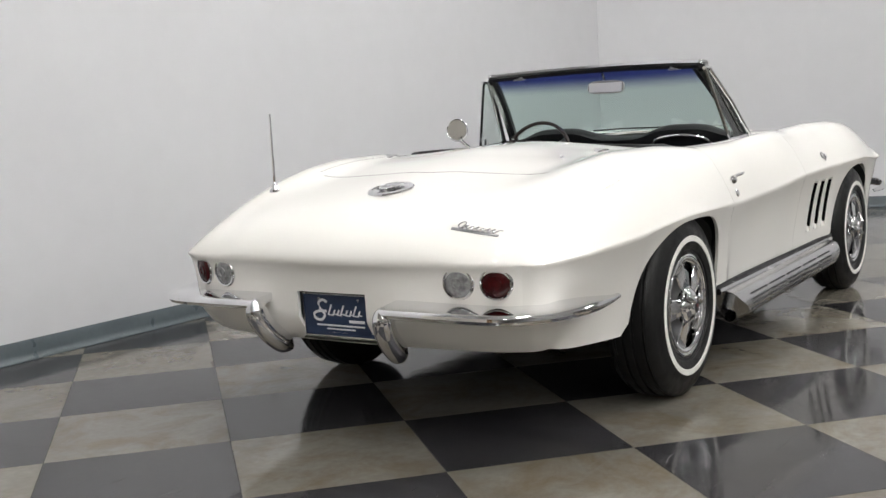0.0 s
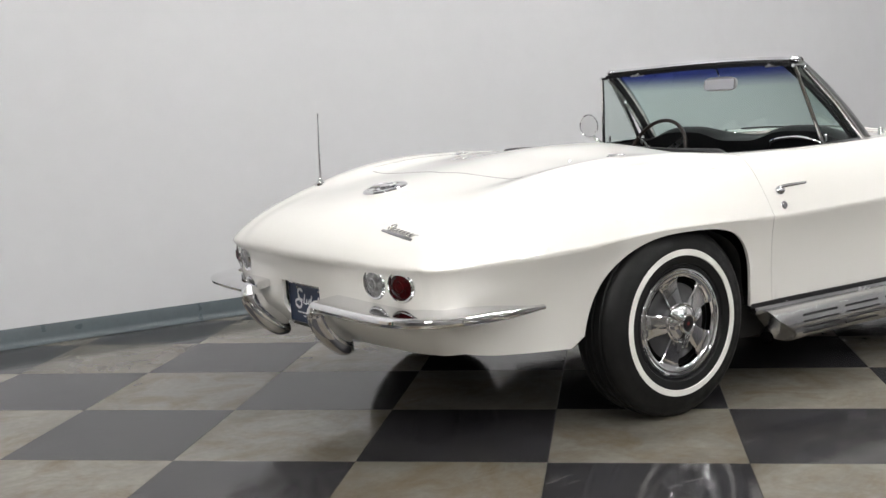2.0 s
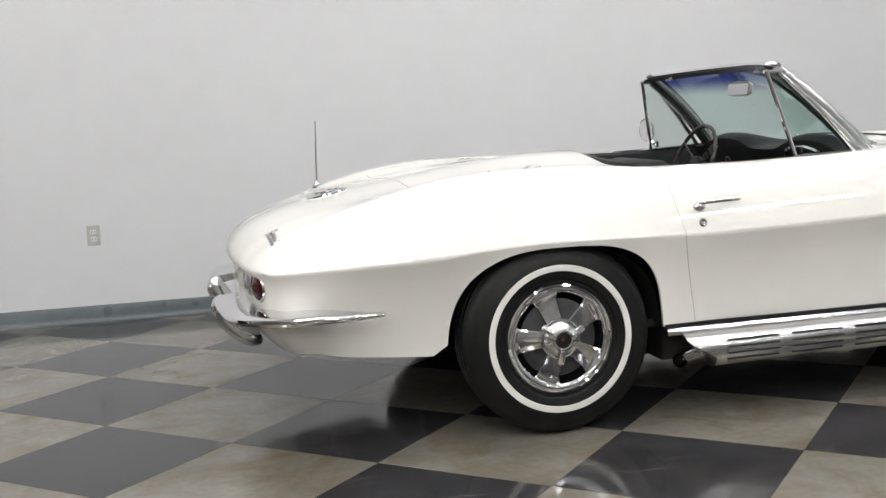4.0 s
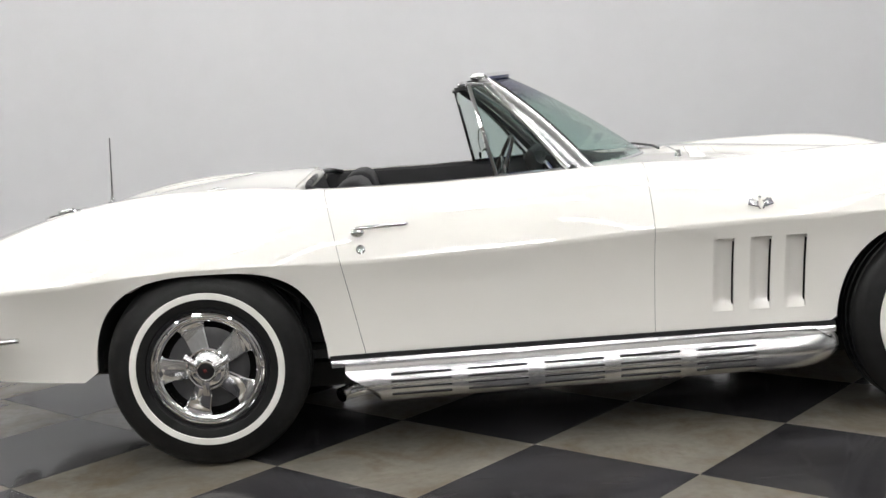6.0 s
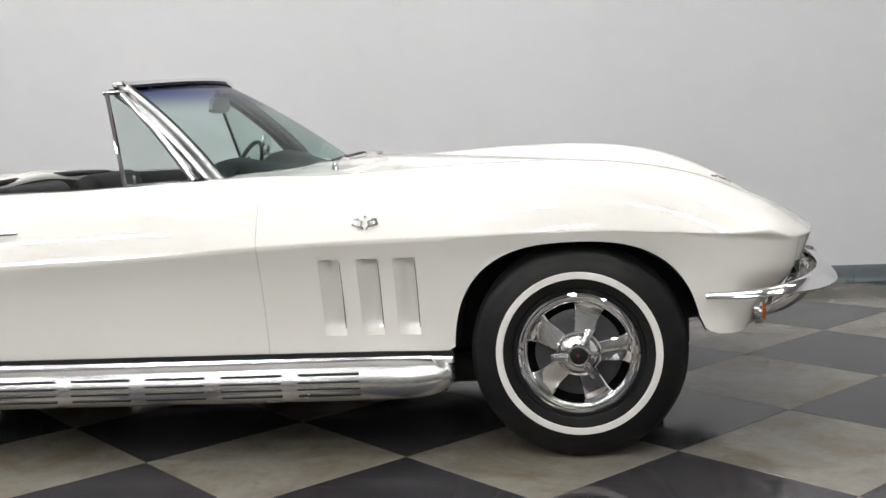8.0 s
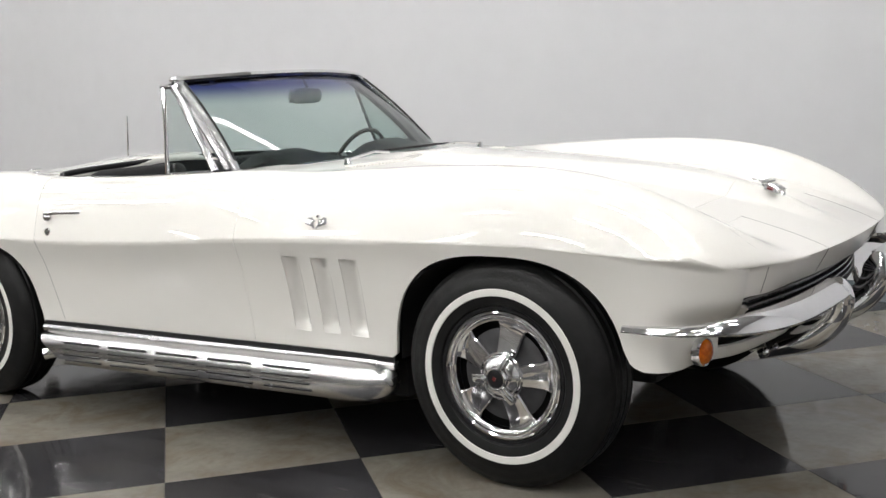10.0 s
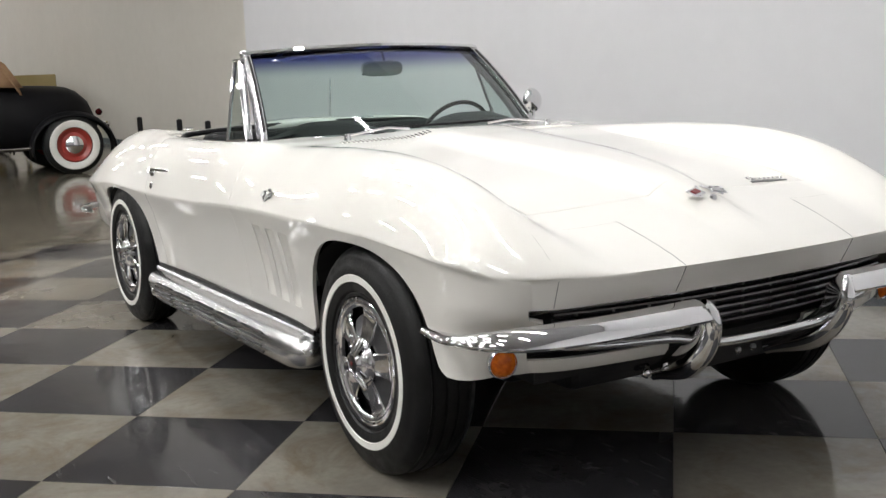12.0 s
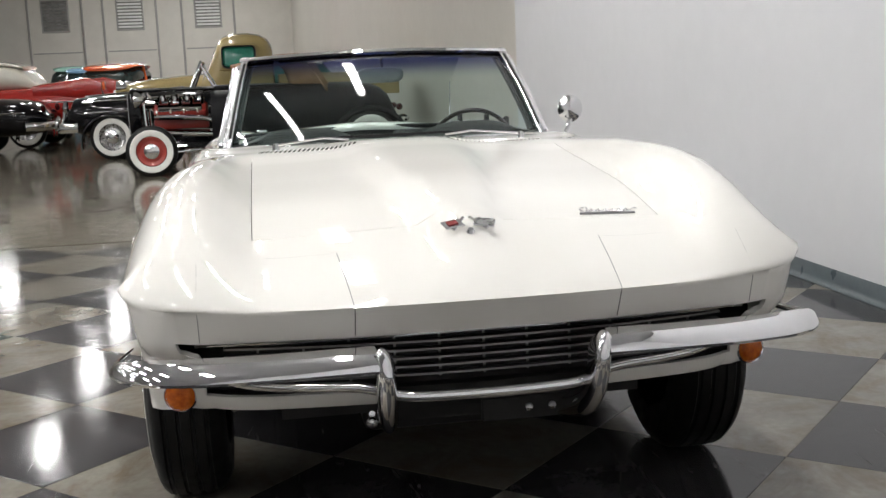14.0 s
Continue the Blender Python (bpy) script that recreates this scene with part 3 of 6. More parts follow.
def lower(c, n, s, front, rear):
    """Column of points from a crease point down; n is the outward way in plan."""
    a = arch_top(c.x)
    zl = c_zl(s) if a is None else min(a, c.z - .012)
    if a is None and 2.86 < c.x < 3.0:   # rounded lower corner of the valance behind the wheel opening
        zl += .050 * (1 - math.sqrt(max(0, 1 - max(0, 1 - (c.x - 2.87) / .075) ** 2)))
    near = max(math.exp(-((abs(c.x - xc) - hw) / .16) ** 2) if abs(c.x - xc) > hw else 1.0 for xc, hw, *_ in ARCHES)
    col = []
    for f in FRAC:
        z = c.z + (zl - c.z) * f
        d = c.z - z
        off = SIDE(d) * (1 - .5 * ease((c.x - 2.72) / .3)) * (1 - .12 * near) * (1 + .45 * ease((-.2 - c.x) / .15)) * (1 - front) * (1 - rear) + FRONT(d) * front * (1 - .62 * ease((c.y - .48) / .26) * (1 - ease((d - .08) / .11))) + REAR(d) * rear
        slant = .2 * math.exp(-((s - .47) / .05) ** 2) * d if .39 < s < .7 and not (front or rear) else 0
        col.append(Vector((c.x - n.x * off + slant, max(0, c.y - n.y * off) if c.y > 1e-6 else 0.0, z)))
    if c.x > 2.95:   # the grille slot narrows to its outer ends
        for j in (6, 7):
            col[j] = col[j].lerp(col[5], .35 * ease((col[j].y - .66) / .045) * (1 - ease((col[j].y - .73) / .06)))
    return col


def spread(points):
    """The points without repeats."""
    out = [points[0]]
    for p in points[1:]:
        if (p - out[-1]).length > 1e-4:
            out.append(p)
    return out


rim_pts = [(p, S0, 'r') for p in spread(upper[0])] + [(u[-1], s, 's') for s, u in zip(stations[1:-1], upper[1:-1])] + [(p, S1, 'f') for p in spread(upper[-1][::-1])]
raw = []
for k, (p, s, tag) in enumerate(rim_pts):
    d = rim_pts[min(len(rim_pts) - 1, k + 1)][0] - rim_pts[max(0, k - 1)][0]
    raw.append(Vector((-d.y, d.x, 0)).normalized() if p.y > 1e-6 else Vector((-1 if tag == 'r' else 1, 0, 0)))
cols, tags = [], []
for k, (p, s, tag) in enumerate(rim_pts):
    n = raw[k]
    if (p.x > 2.8 or p.x < -.55) and p.y > 1e-6:
        n = Vector()
        for (q, _, _), m in zip(rim_pts, raw):
            if abs(q.x - p.x) < .3 and abs(q.y - p.y) < .3:
                n += m * math.exp(-(((q - p).length) / .13) ** 2)
        n.normalize()
    fr = 1.0 if tag == 'f' else ease((p.x - 2.92) / .25)
    re = 1.0 if tag == 'r' else ease((-.70 - p.x) / .28)
    cols.append(lower(p, n, s, fr, re))
    tags.append((s, tag))

shell = bmesh.new()
kind_ = shell.faces.layers.int.new("panel")


def add_cells(rows, kind_of):
    vs = [[shell.verts.new(p) for p in row] for row in rows]
    for i in range(len(vs) - 1):
        for j in range(len(vs[0]) - 1):
            k = kind_of(i, j)
            if k is None:
                continue
            q = [vs[i][j], vs[i + 1][j], vs[i + 1][j + 1], vs[i][j + 1]]
            co = {(round(v.co.x, 5), round(v.co.y, 5), round(v.co.z, 5)) for v in q}
            if len(co) < 3:
                continue
            f = shell.faces.new(q)
            f[kind_] = k


def upper_kind(i, j):
    a, b = stations[i], stations[i + 1]
    if j < N1:
        mid = (a + b) / 2
        y = (upper[i][j].y + upper[i][j + 1].y) / 2
        if mid > .31 and mid < 1.62 - .80 * y * y - .04:
            return None
        if a >= HOOD_R - 1e-6 and b <= HOOD_F + 1e-6:
            return 2
    elif a >= DOOR_R - 1e-6 and b <= DOOR_F + 1e-6:
        return 1
    return 0


def lower_kind(i, j):
    (s, tag), (s2, tag2) = tags[i], tags[i + 1]
    c = (cols[i][j] + cols[i + 1][j + 1]) / 2
    if c.x > 2.95 and (c.y < .706 and 5 <= j < 7 or c.y < .652 and 5 <= j < 12 or c.y < .255 and j >= 12):
        return None
    if tag == 'r' and tag2 == 'r' and c.y < .155 and 6 <= j < 12:
        return None
    if tag == tag2 == 's' and s >= DOOR_R - 1e-6 and s2 <= DOOR_F + 1e-6:
        return 1
    return 0


add_cells(upper, upper_kind)
add_cells(cols, lower_kind)
bmesh.ops.remove_doubles(shell, verts=shell.verts[:], dist=2e-4)


def press_gill(lo, hi, z0, z1):
    """Presses one upright vent pocket into the wing side: a step at its front edge, a slope at its foot."""
    def near(f, margin):
        c = f.calc_center_median()
        return c.y > .6 and lo - margin < c.x < hi + margin and z0 - .04 < c.z < z1 + .04

    for z in (z0, z0 + .018, z0 + .04, z1 - .012, z1):
        fs = [f for f in shell.faces if near(f, 0)]
        geom = fs + list({e for f in fs for e in f.edges}) + list({v for f in fs for v in f.verts})
        bmesh.ops.bisect_plane(shell, geom=geom, dist=1e-5, plane_co=(0, 0, z), plane_no=(0, 0, 1))
    pocket = [f for f in shell.faces if near(f, 0) and z0 < f.calc_center_median().z < z1]
    grown = bmesh.ops.extrude_face_region(shell, geom=pocket)["geom"]
    bmesh.ops.delete(shell, geom=[f for f in pocket if f.is_valid], context="FACES_ONLY")
    for v in grown:
        if isinstance(v, bmesh.types.BMVert):
            u = (v.co.x - lo) / (hi - lo)
            v.co.y -= (.003 + .019 * ease(u / .55)) * (.15 + .85 * ease((v.co.z - z0) / .045))
            v.co.z -= .004 * ease((v.co.z - z1 + .03) / .03)


for g_ in GILLS:
    press_gill(g_ - .035, g_ + .035, .402, .652)
for f in shell.faces:
    if f.calc_center_median().y > .6 and 1.66 < f.calc_center_median().x < 2.02 and f.calc_center_median().z < .67:
        f[kind_] = 0
bmesh.ops.delete(shell, geom=[e for e in shell.edges if not e.link_faces], context="EDGES")
bmesh.ops.delete(shell, geom=[v for v in shell.verts if not v.link_faces], context="VERTS")
hull = BVHTree.FromBMesh(shell)


def on_top(x, y):
    """Height and normal of the upper body at (x, y); y on either side."""
    hit = hull.ray_cast(Vector((x, abs(y), 3)), Vector((0, 0, -1)))
    n = hit[1].copy()
    n.y = -n.y if y < 0 else n.y
    return hit[0].z, n if n.z > 0 else -n


def on_side(x, z):
    """Outer y of the left-hand body side at (x, z)."""
    return hull.ray_cast(Vector((x, 2, z)), Vector((0, -1, 0)))[0].y


def on_tail(y, z):
    return hull.ray_cast(Vector((-3, abs(y), z)), Vector((1, 0, 0)))[0].x


def on_nose(y, z):
    return hull.ray_cast(Vector((5, abs(y), z)), Vector((-1, 0, 0)))[0].x


car = thing("convertible_car", "ivory-white vintage two-seat convertible sports car, top down, whitewall tyres", "car")


def panel(kind, side=0):
    """The faces of one kind as a bmesh of their own; side +1 or -1: that side alone, 0: both."""
    bm = shell.copy()
    layer = bm.faces.layers.int["panel"]
    bmesh.ops.delete(bm, geom=[f for f in bm.faces if f[layer] != kind], context="FACES")
    if kind:
        moves = {}
        for v in bm.verts:
            if any(len(e.link_faces) == 1 for e in v.link_edges) and not (kind == 2 and v.co.y < 1e-5):
                c = sum((f.calc_center_median() for f in v.link_faces), Vector()) / len(v.link_faces)
                moves[v] = (c - v.co).normalized() * (.0016 if kind == 2 else .0015)
        for v, d in moves.items():
            v.co += d
    if side == 0:
        mirror_y(bm)
    elif side < 0:
        flipped(bm)
    return bm


def shell_part(name, bm, parent, label, t=.012):
    me = bpy.data.meshes.new(name)
    for f in bm.faces:
        f.smooth = True
    for e in bm.edges:
        if len(e.link_faces) == 1 or e.calc_face_angle(0.0) > radians(38 if 1.6 < e.verts[0].co.x < 2.1 and e.verts[0].co.z < .67 else 85):
            e.smooth = False
    bm.to_mesh(me)
    bm.free()
    me.materials.append(M_paint)
    ob = new(name, me)
    ob.parent = parent
    tagged(ob, label)
    return thick(ob, t)


shell_part("body", panel(0), car, "glossy ivory-white fibreglass body")
shell_part("hood", panel(2), car, "ivory-white hood with a raised centre bulge")
door_r = shell_part("door", panel(1, -1), car, "ivory-white door, closed")
door_l = shell_part("door", panel(1, 1), car, "ivory-white door, closed")


# underbody and wheel wells
bm = bmesh.new()
add_box(bm, (1.62, 1.36, .12), pose(1.245, 0, .25))
add_box(bm, (.40, .90, .08), pose(-.60, 0, .38))
add_box(bm, (.28, .96, .12), pose(-.50, 0, .32), .04, 2)
for y in (-.56, .56):
    add_box(bm, (.10, .28, .11), pose(-.43, y, .362), .03, 2)
add_box(bm, (.8, .96, .14), pose(2.45, 0, .36))
add_box(bm, (.8, .96, .10), pose(0, 0, .39))
add_box(bm, (.30, .84, .10), pose(2.86, 0, .415), .02, 2)
add_box(bm, (.12, .62, .12), pose(2.40, 0, .22), .03, 2)
add_box(bm, (.75, .52, .20), pose(2.35, 0, .29), .03, 2)
for y in (-.47, .47):
    add_box(bm, (2.1, .09, .10), pose(1.20, y, .225), .01)
add_box(bm, (.30, .24, .10), pose(2.1, 0, .19), .03, 2)
part("underbody", bm, M_under, car, "black underbody", smooth=False)
for xc, hw, z0, h in ARCHES:
    for sgn in (1, -1):
        bm = bmesh.new()
        rows = []
        for k in range(25):
            a = math.pi * k / 24
            x, z = xc + (hw + .012) * math.cos(a), z0 + (h + .008) * max(0, math.sin(a)) ** .8
            z = max(z, .37 if xc > 1 and math.cos(a) > 0 else .335)
            rows.append([Vector((x, sgn * y, z)) for y in (.752 + .070 * ease((z - .40) / .22), .60, .47)])
        vs = add_grid(bm, rows)
        bm.faces.new([r[-1] for r in vs])
        part("wheel_well", bm, M_under, car)


# wheels
def wheel(parent):
    ob = new("wheel")
    ob.parent = parent
    tyre = [(.205, .085), (.200, .090), (.206, .0985), (.226, .1035), (.232, .1042), (.234, .1060), (.255, .1056), (.264, .1030), (.282, .0985), (.285, .0965), (.300, .0935), (.318, .084), (.3305, .070),
            (.3335, .062), (.3285, .058), (.3285, .052), (.335, .048), (.336, .024), (.330, .021), (.330, .015), (.337, .012), (.337, -.012), (.330, -.015), (.330, -.021), (.336, -.024), (.335, -.048), (.3285, -.052), (.3285, -.058), (.3335, -.062), (.318, -.084), (.285, -.1), (.206, -.098), (.2, -.08)]
    part("tyre", revolve(tyre, 72), M_tyre, ob, "black whitewall tyre")
    part("whitewall", revolve([(.2325, .1046), (.2342, .1074), (.2532, .1070), (.2552, .1050)], 72), M_white, ob, "narrow white tyre band")
    part("rim", revolve([(.204, .088), (.2, .094), (.192, .094), (.188, .08), (.184, .05), (.18, -.08)], 56), M_black, ob, "black painted steel rim")
    cover = part("wheel_cover", revolve([(.192, .078), (.1915, .087), (.187, .0935), (.181, .0950), (.176, .0925), (.172, .0935), (.164, .0915), (.1585, .086), (.158, .066)], 64), M_chrome, ob, "chrome wheel cover with five spokes")
    part("cover_dish", revolve([(.135, .0655), (.131, .069), (.10, .073), (.05, .077), (0, .077)], 48), M_dish, cover, "dark grey dished recess")
    part("slot_ring", revolve([(.160, .058), (.148, .056), (.130, .058), (.128, .066)], 48), M_void, cover, "black cooling slots")
    for k in range(5):
        a = radians(90 + 72 * k)
        bm = bmesh.new()
        rows = []
        for r, half, y, crown in ((.045, .027, .099, .002), (.072, .031, .094, .0012), (.10, .0345, .0895, .0012), (.126, .038, .0870, .0014), (.142, .043, .0862, .002), (.153, .052, .0872, .003), (.160, .064, .0895, .003), (.164, .070, .0912, .003)):
            rows.append([Vector((u * half, y - abs(u) ** 2 * crown - (.018 if abs(u) > 1 else .003 if abs(u) > .93 else 0), r)) for u in (-1.02, -1, -.90, -.5, 0, .5, .90, 1, 1.02)])
        add_grid(bm, rows)
        bmesh.ops.transform(bm, matrix=Matrix.Rotation(a, 4, "Y"), verts=bm.verts[:])
        part("spoke", bm, M_chrome, cover)
    part("hub_cone", revolve([(.072, .078), (.070, .096), (.066, .099), (.062, .0985), (.060, .104), (.050, .112), (.041, .118), (.037, .119), (.035, .127), (.031, .1315), (.027, .131), (.0255, .128)], 40), M_chrome, cover)
    for k in range(3):
        bm = bmesh.new()
        add_box(bm, (.024, .012, .056), pose(0, .121, .058, 18, 0, 0), .004, 2)
        add_box(bm, (.010, .008, .050), pose(0, .128, .056, 20, 0, 0), .003, 2)
        bmesh.ops.transform(bm, matrix=Matrix.Rotation(radians(55 + 120 * k), 4, "Y"), verts=bm.verts[:])
        part("spinner_bar", bm, M_chrome, cover)
    part("cap_disc", revolve([(.0255, .127), (.02, .129), (0, .130)], 24), M_black, cover, "black centre cap")
    part("cap_badge", box((.010, .002, .010), pose(.002, .131, .002, 0, 20, 0)), M_red, cover, "small red badge", smooth=False)
    part("valve_stem", add_cyl(bmesh.new(), .004, .003, .02, pose(.12, .095, .125, 90, 0, 0), 8), M_black, ob)
    return ob


TRACK = .728
first_wheel = wheel(car)
first_wheel.matrix_basis = pose(0, -TRACK, .3365, 0, 0, 180)
for x, y, spin in ((0, TRACK, 25), (2.489, -TRACK, 40), (2.489, TRACK, 10)):
    w_ = copy_thing(first_wheel, pose(x, y, .3365, 0, 0, 180 if y < 0 else 0) @ pose(0, 0, 0, 0, spin, 0))
    w_.parent = car


# bright trim
def sided(name, build, material_, parent, label=""):
    """A piece for the left and its mirror image for the right."""
    a = part(name, build(), material_, parent, label)
    b = part(name, flipped(build()), material_, parent, label)
    return a, b


FRONT_BLADE = [(-.070, .000), (-.030, -.010), (-.010, -.013), (.000, -.010), (.004, -.002), (.003, .005), (-.003, .010), (-.020, .0135), (-.045, .017), (-.072, .020), (-.074, .012)]
TALL_BLADE = [(-.056, .014), (-.057, .026), (-.040, .023), (-.021, .015), (-.008, .001), (.001, -.011), (.004, -.017), (.002, -.023), (-.005, -.026), (-.014, -.024), (-.020, -.013), (-.040, .004)]


def front_bumper():
    bm = bmesh.new()
    path = smooth_path([(2.872, .846, .507), (2.98, .863, .511), (3.06, .866, .518), (3.14, .850, .527), (3.21, .803, .533), (3.265, .72, .537), (3.295, .60, .539), (3.308, .42, .541), (3.310, .31, .542), (3.307, .262, .541)], 56)
    add_sweep(bm, path, [(-x, y) for x, y in TALL_BLADE], scale=lambda t: (.22 + .16 * ease(t / .2) + .62 * ease((t - .28) / .35), .35 + .15 * ease(t / .15) + .50 * ease((t - .2) / .3)))
    return bm


def front_guard():
    path = smooth_path([(3.266, .264, .549), (3.270, .254, .541), (3.272, .247, .520), (3.268, .244, .48), (3.240, .242, .432), (3.180, .236, .384), (3.10, .226, .346), (3.035, .216, .318)], 30)
    return add_sweep(bmesh.new(), path, ring(.047, .024, 20), up=(0, 1, 0), scale=lambda t: (.62 + .38 * ease(t / .35) - .55 * ease((t - .65) / .35), .85 + .15 * ease(t / .2) - .45 * ease((t - .65) / .35)))


sided("front_bumper", front_bumper, M_chrome, car, "chrome front bumper blade")
sided("bumper_guard", front_guard, M_chrome, car, "chrome upright bumper guard")
bm = tube(smooth_path([(3.06, -.618, .500), (3.095, -.59, .472), (3.15, -.47, .462), (3.20, -.30, .460), (3.245, -.225, .449), (3.260, -.16, .444), (3.266, 0, .443), (3.260, .16, .444), (3.245, .225, .449), (3.20, .30, .460), (3.15, .47, .462), (3.095, .59, .472), (3.06, .618, .500)], 72), .0125, 12)
part("grille_surround", bm, M_chrome, car, "chrome bar under the grille")
bm = tube(smooth_path([(3.10, -.665, .560), (3.135, -.62, .569), (3.175, -.4, .572), (3.190, 0, .573), (3.175, .4, .572), (3.135, .62, .569), (3.10, .665, .560)], 40), .004, 8)
part("grille_top_trim", bm, M_chrome, car, "thin chrome trim above the grille")
for k in range(5):
    z = .474 + k * .0195
    bm = bmesh.new()
    path = [(3.175 - .07 * (y / .6) ** 2, y, z) for y in np.linspace(-.60, .60, 25)]
    add_sweep(bm, path, [(.012, .0025), (-.006, .0045), (-.009, 0), (-.006, -.0045), (.012, -.0025)])
    part("grille_bar", bm, M_grille, car, "dim satin grille bar")
for k in range(11):
    y = (k - 5) * .105
    part("grille_stay", box((.006, .005, .11), pose(3.155 - .07 * (y / .6) ** 2, y, .515)), M_grille, car, smooth=False)
bm = bmesh.new()
add_grid(bm, [[Vector((3.09 - .07 * (y / .6) ** 2, y, z)) for z in (.40, .5, .60)] for y in np.linspace(-.735, .735, 19)])
part("grille_backing", bm, M_under, car, "black grille backing")
bm = bmesh.new()
for z in (.590, .430):
    add_grid(bm, [[Vector((x0 - .075 * (y / .6) ** 2, y, z)) for x0 in (3.07, 3.205 if z > .5 else 3.13)] for y in np.linspace(-.69, .69, 19)])
part("grille_mouth", bm, M_under, car, "black grille mouth")


part("tow_eye", add_sphere(add_cyl(bmesh.new(), .008, .008, .05, pose(3.045, -.264, .345, 0, 70, 0), 10), .016, pose(3.066, -.264, .334), 12, 8), M_chrome, car, "bright tie-down bolt under the nose")
bracket = part("front_bracket", box((.02, .30, .06), pose(2.99, .17, .315), .004), M_under, car, "black bracket under the nose")
for y in (.14, .20):
    part("bracket_bolt", add_sphere(bmesh.new(), .011, pose(3.003, y, .315) @ Matrix.Diagonal((.6, 1, 1, 1)), 10, 6), M_satin, bracket)


hit_ = hull.ray_cast(Vector((5, .712, .433)), Vector((-1, 0, 0)))
MARK = Matrix.Translation((hit_[0].x + .008, .712, .433)) @ Matrix.Rotation(radians(-80), 4, "Z")


def marker():
    return revolve([(.038, -.014), (.040, .004), (.0365, .010), (.034, .008)], 28, m=MARK)


def marker_lens():
    return revolve([(.0345, .006), (.030, .014), (.02, .019), (0, .021)], 24, m=MARK)


bez = sided("turn_signal", marker, M_chrome, car, "round amber turn signal with a chrome bezel")
part("amber_lens", marker_lens(), M_lens_amber, bez[0], "amber lens")
part("amber_lens", flipped(marker_lens()), M_lens_amber, bez[1], "amber lens")


# rear lamps, bumpers and plate
def rear_lamp(y, material_, label):
    z = .562
    x = on_tail(y, z)
    x2 = on_tail(abs(y) + .03, z)
    yaw = math.atan2(x2 - x, .03) * (1 if y > 0 else -1)
    m = Matrix.Translation((x + .004, y, z)) @ Matrix.Rotation(radians(90) + (-yaw), 4, "Z") @ Matrix.Rotation(radians(-4), 4, "X")
    b = part("rear_lamp", revolve([(.052, -.02), (.053, .005), (.049, .011), (.0445, .010), (.043, .003)], 32, m=m), M_chrome, car, label)
    part("lens", revolve([(.0435, .004), (.038, .011), (.025, .015), (.012, .0165), (0, .017)], 28, m=m), material_, b)
    part("lens_ring", revolve([(.020, .0145), (.018, .019), (.012, .0195), (.011, .016)], 24, m=m), material_, b)


for sgn in (1, -1):
    rear_lamp(sgn * .605, M_lens_red, "round red tail lamp with a chrome bezel")
    rear_lamp(sgn * .486, M_lens_clear, "round clear reversing lamp with a chrome bezel")


def rear_bumper():
    bm = bmesh.new()
    path = smooth_path([(-.60, .832, .472), (-.70, .843, .470), (-.82, .839, .468), (-.94, .806, .466), (-1.03, .748, .466), (-1.088, .662, .467), (-1.112, .50, .470), (-1.122, .35, .473), (-1.124, .262, .474)], 56)
    add_sweep(bm, path, [(x * 1.45, y * 1.3 + .002) for x, y in FRONT_BLADE], scale=lambda t: (.10 + .90 * ease(t / .4), .35 + .65 * ease(t / .25)))
    return bm


def rear_guard():
    path = smooth_path([(-1.085, .268, .474), (-1.098, .265, .458), (-1.092, .260, .425), (-1.058, .252, .377), (-1.005, .243, .330), (-.965, .237, .302)], 28)
    return add_sweep(bmesh.new(), path, ring(.041, .033, 20), up=(0, 1, 0), scale=lambda t: .72 + .28 * ease(t / .25) - .75 * max(0, (t - .72) / .28) ** 2.2)


sided("rear_bumper", rear_bumper, M_chrome, car, "chrome rear bumper blade")
sided("bumper_guard", rear_guard, M_chrome, car, "chrome swept-down bumper guard")
bm = bmesh.new()
add_grid(bm, [[Vector((x, y, z)) for y in (-.165, .165)] for x, z in ((-1.028, .524), (-.972, .516), (-.960, .36), (-.985, .345))])
for y in (-.165, .165):
    add_grid(bm, [[Vector((x, y, z)), Vector((-.95, y * .93, z))] for x, z in ((-1.022, .53), (-1.012, .46), (-.968, .36))])
# gap grey in place of ivory paints the shadow inside the recess
part("plate_recess", bm, M_gap, car, "recess round the number plate, its shade painted in dark grey")
plate = part("dealer_plate", box((.006, .296, .142), pose(-.997, -.012, .434, 0, -3, 0), .001), M_plate, car, "dark blue dealer plate with a white script and bars", smooth=False)
PM = pose(-1.0005, -.012, .434, 0, -3, 0) @ Matrix.Diagonal((1, .91, .86, 1))
bm = bmesh.new()
for dy, dz, wy, hz, rot in ((0, -.041, .22, .006, 0), (0, -.055, .13, .005, 0), (-.075, -.022, .07, .011, 0)):
    add_box(bm, (.0012, wy, hz), PM @ pose(-.0004, dy, dz, rot, 0, 0))
part("plate_bars", bm, M_plate_ink, plate, "white lettering bars", smooth=False)
bm = bmesh.new()
swoosh = smooth_path([PM @ Vector((-.0006, y, z)) for y, z in ((.055, .05), (.075, .058), (.095, .045), (.085, .02), (.07, 0), (.085, -.02), (.11, -.018), (.12, 0), (.10, .012), (.06, .014))], 40)
add_sweep(bm, swoosh, [(.0005, .0045), (-.0005, .0045), (-.0005, -.0045), (.0005, -.0045)], up=(0, .5, .9))
part("plate_script", bm, M_plate_ink, plate, "white script swoosh", smooth=False)
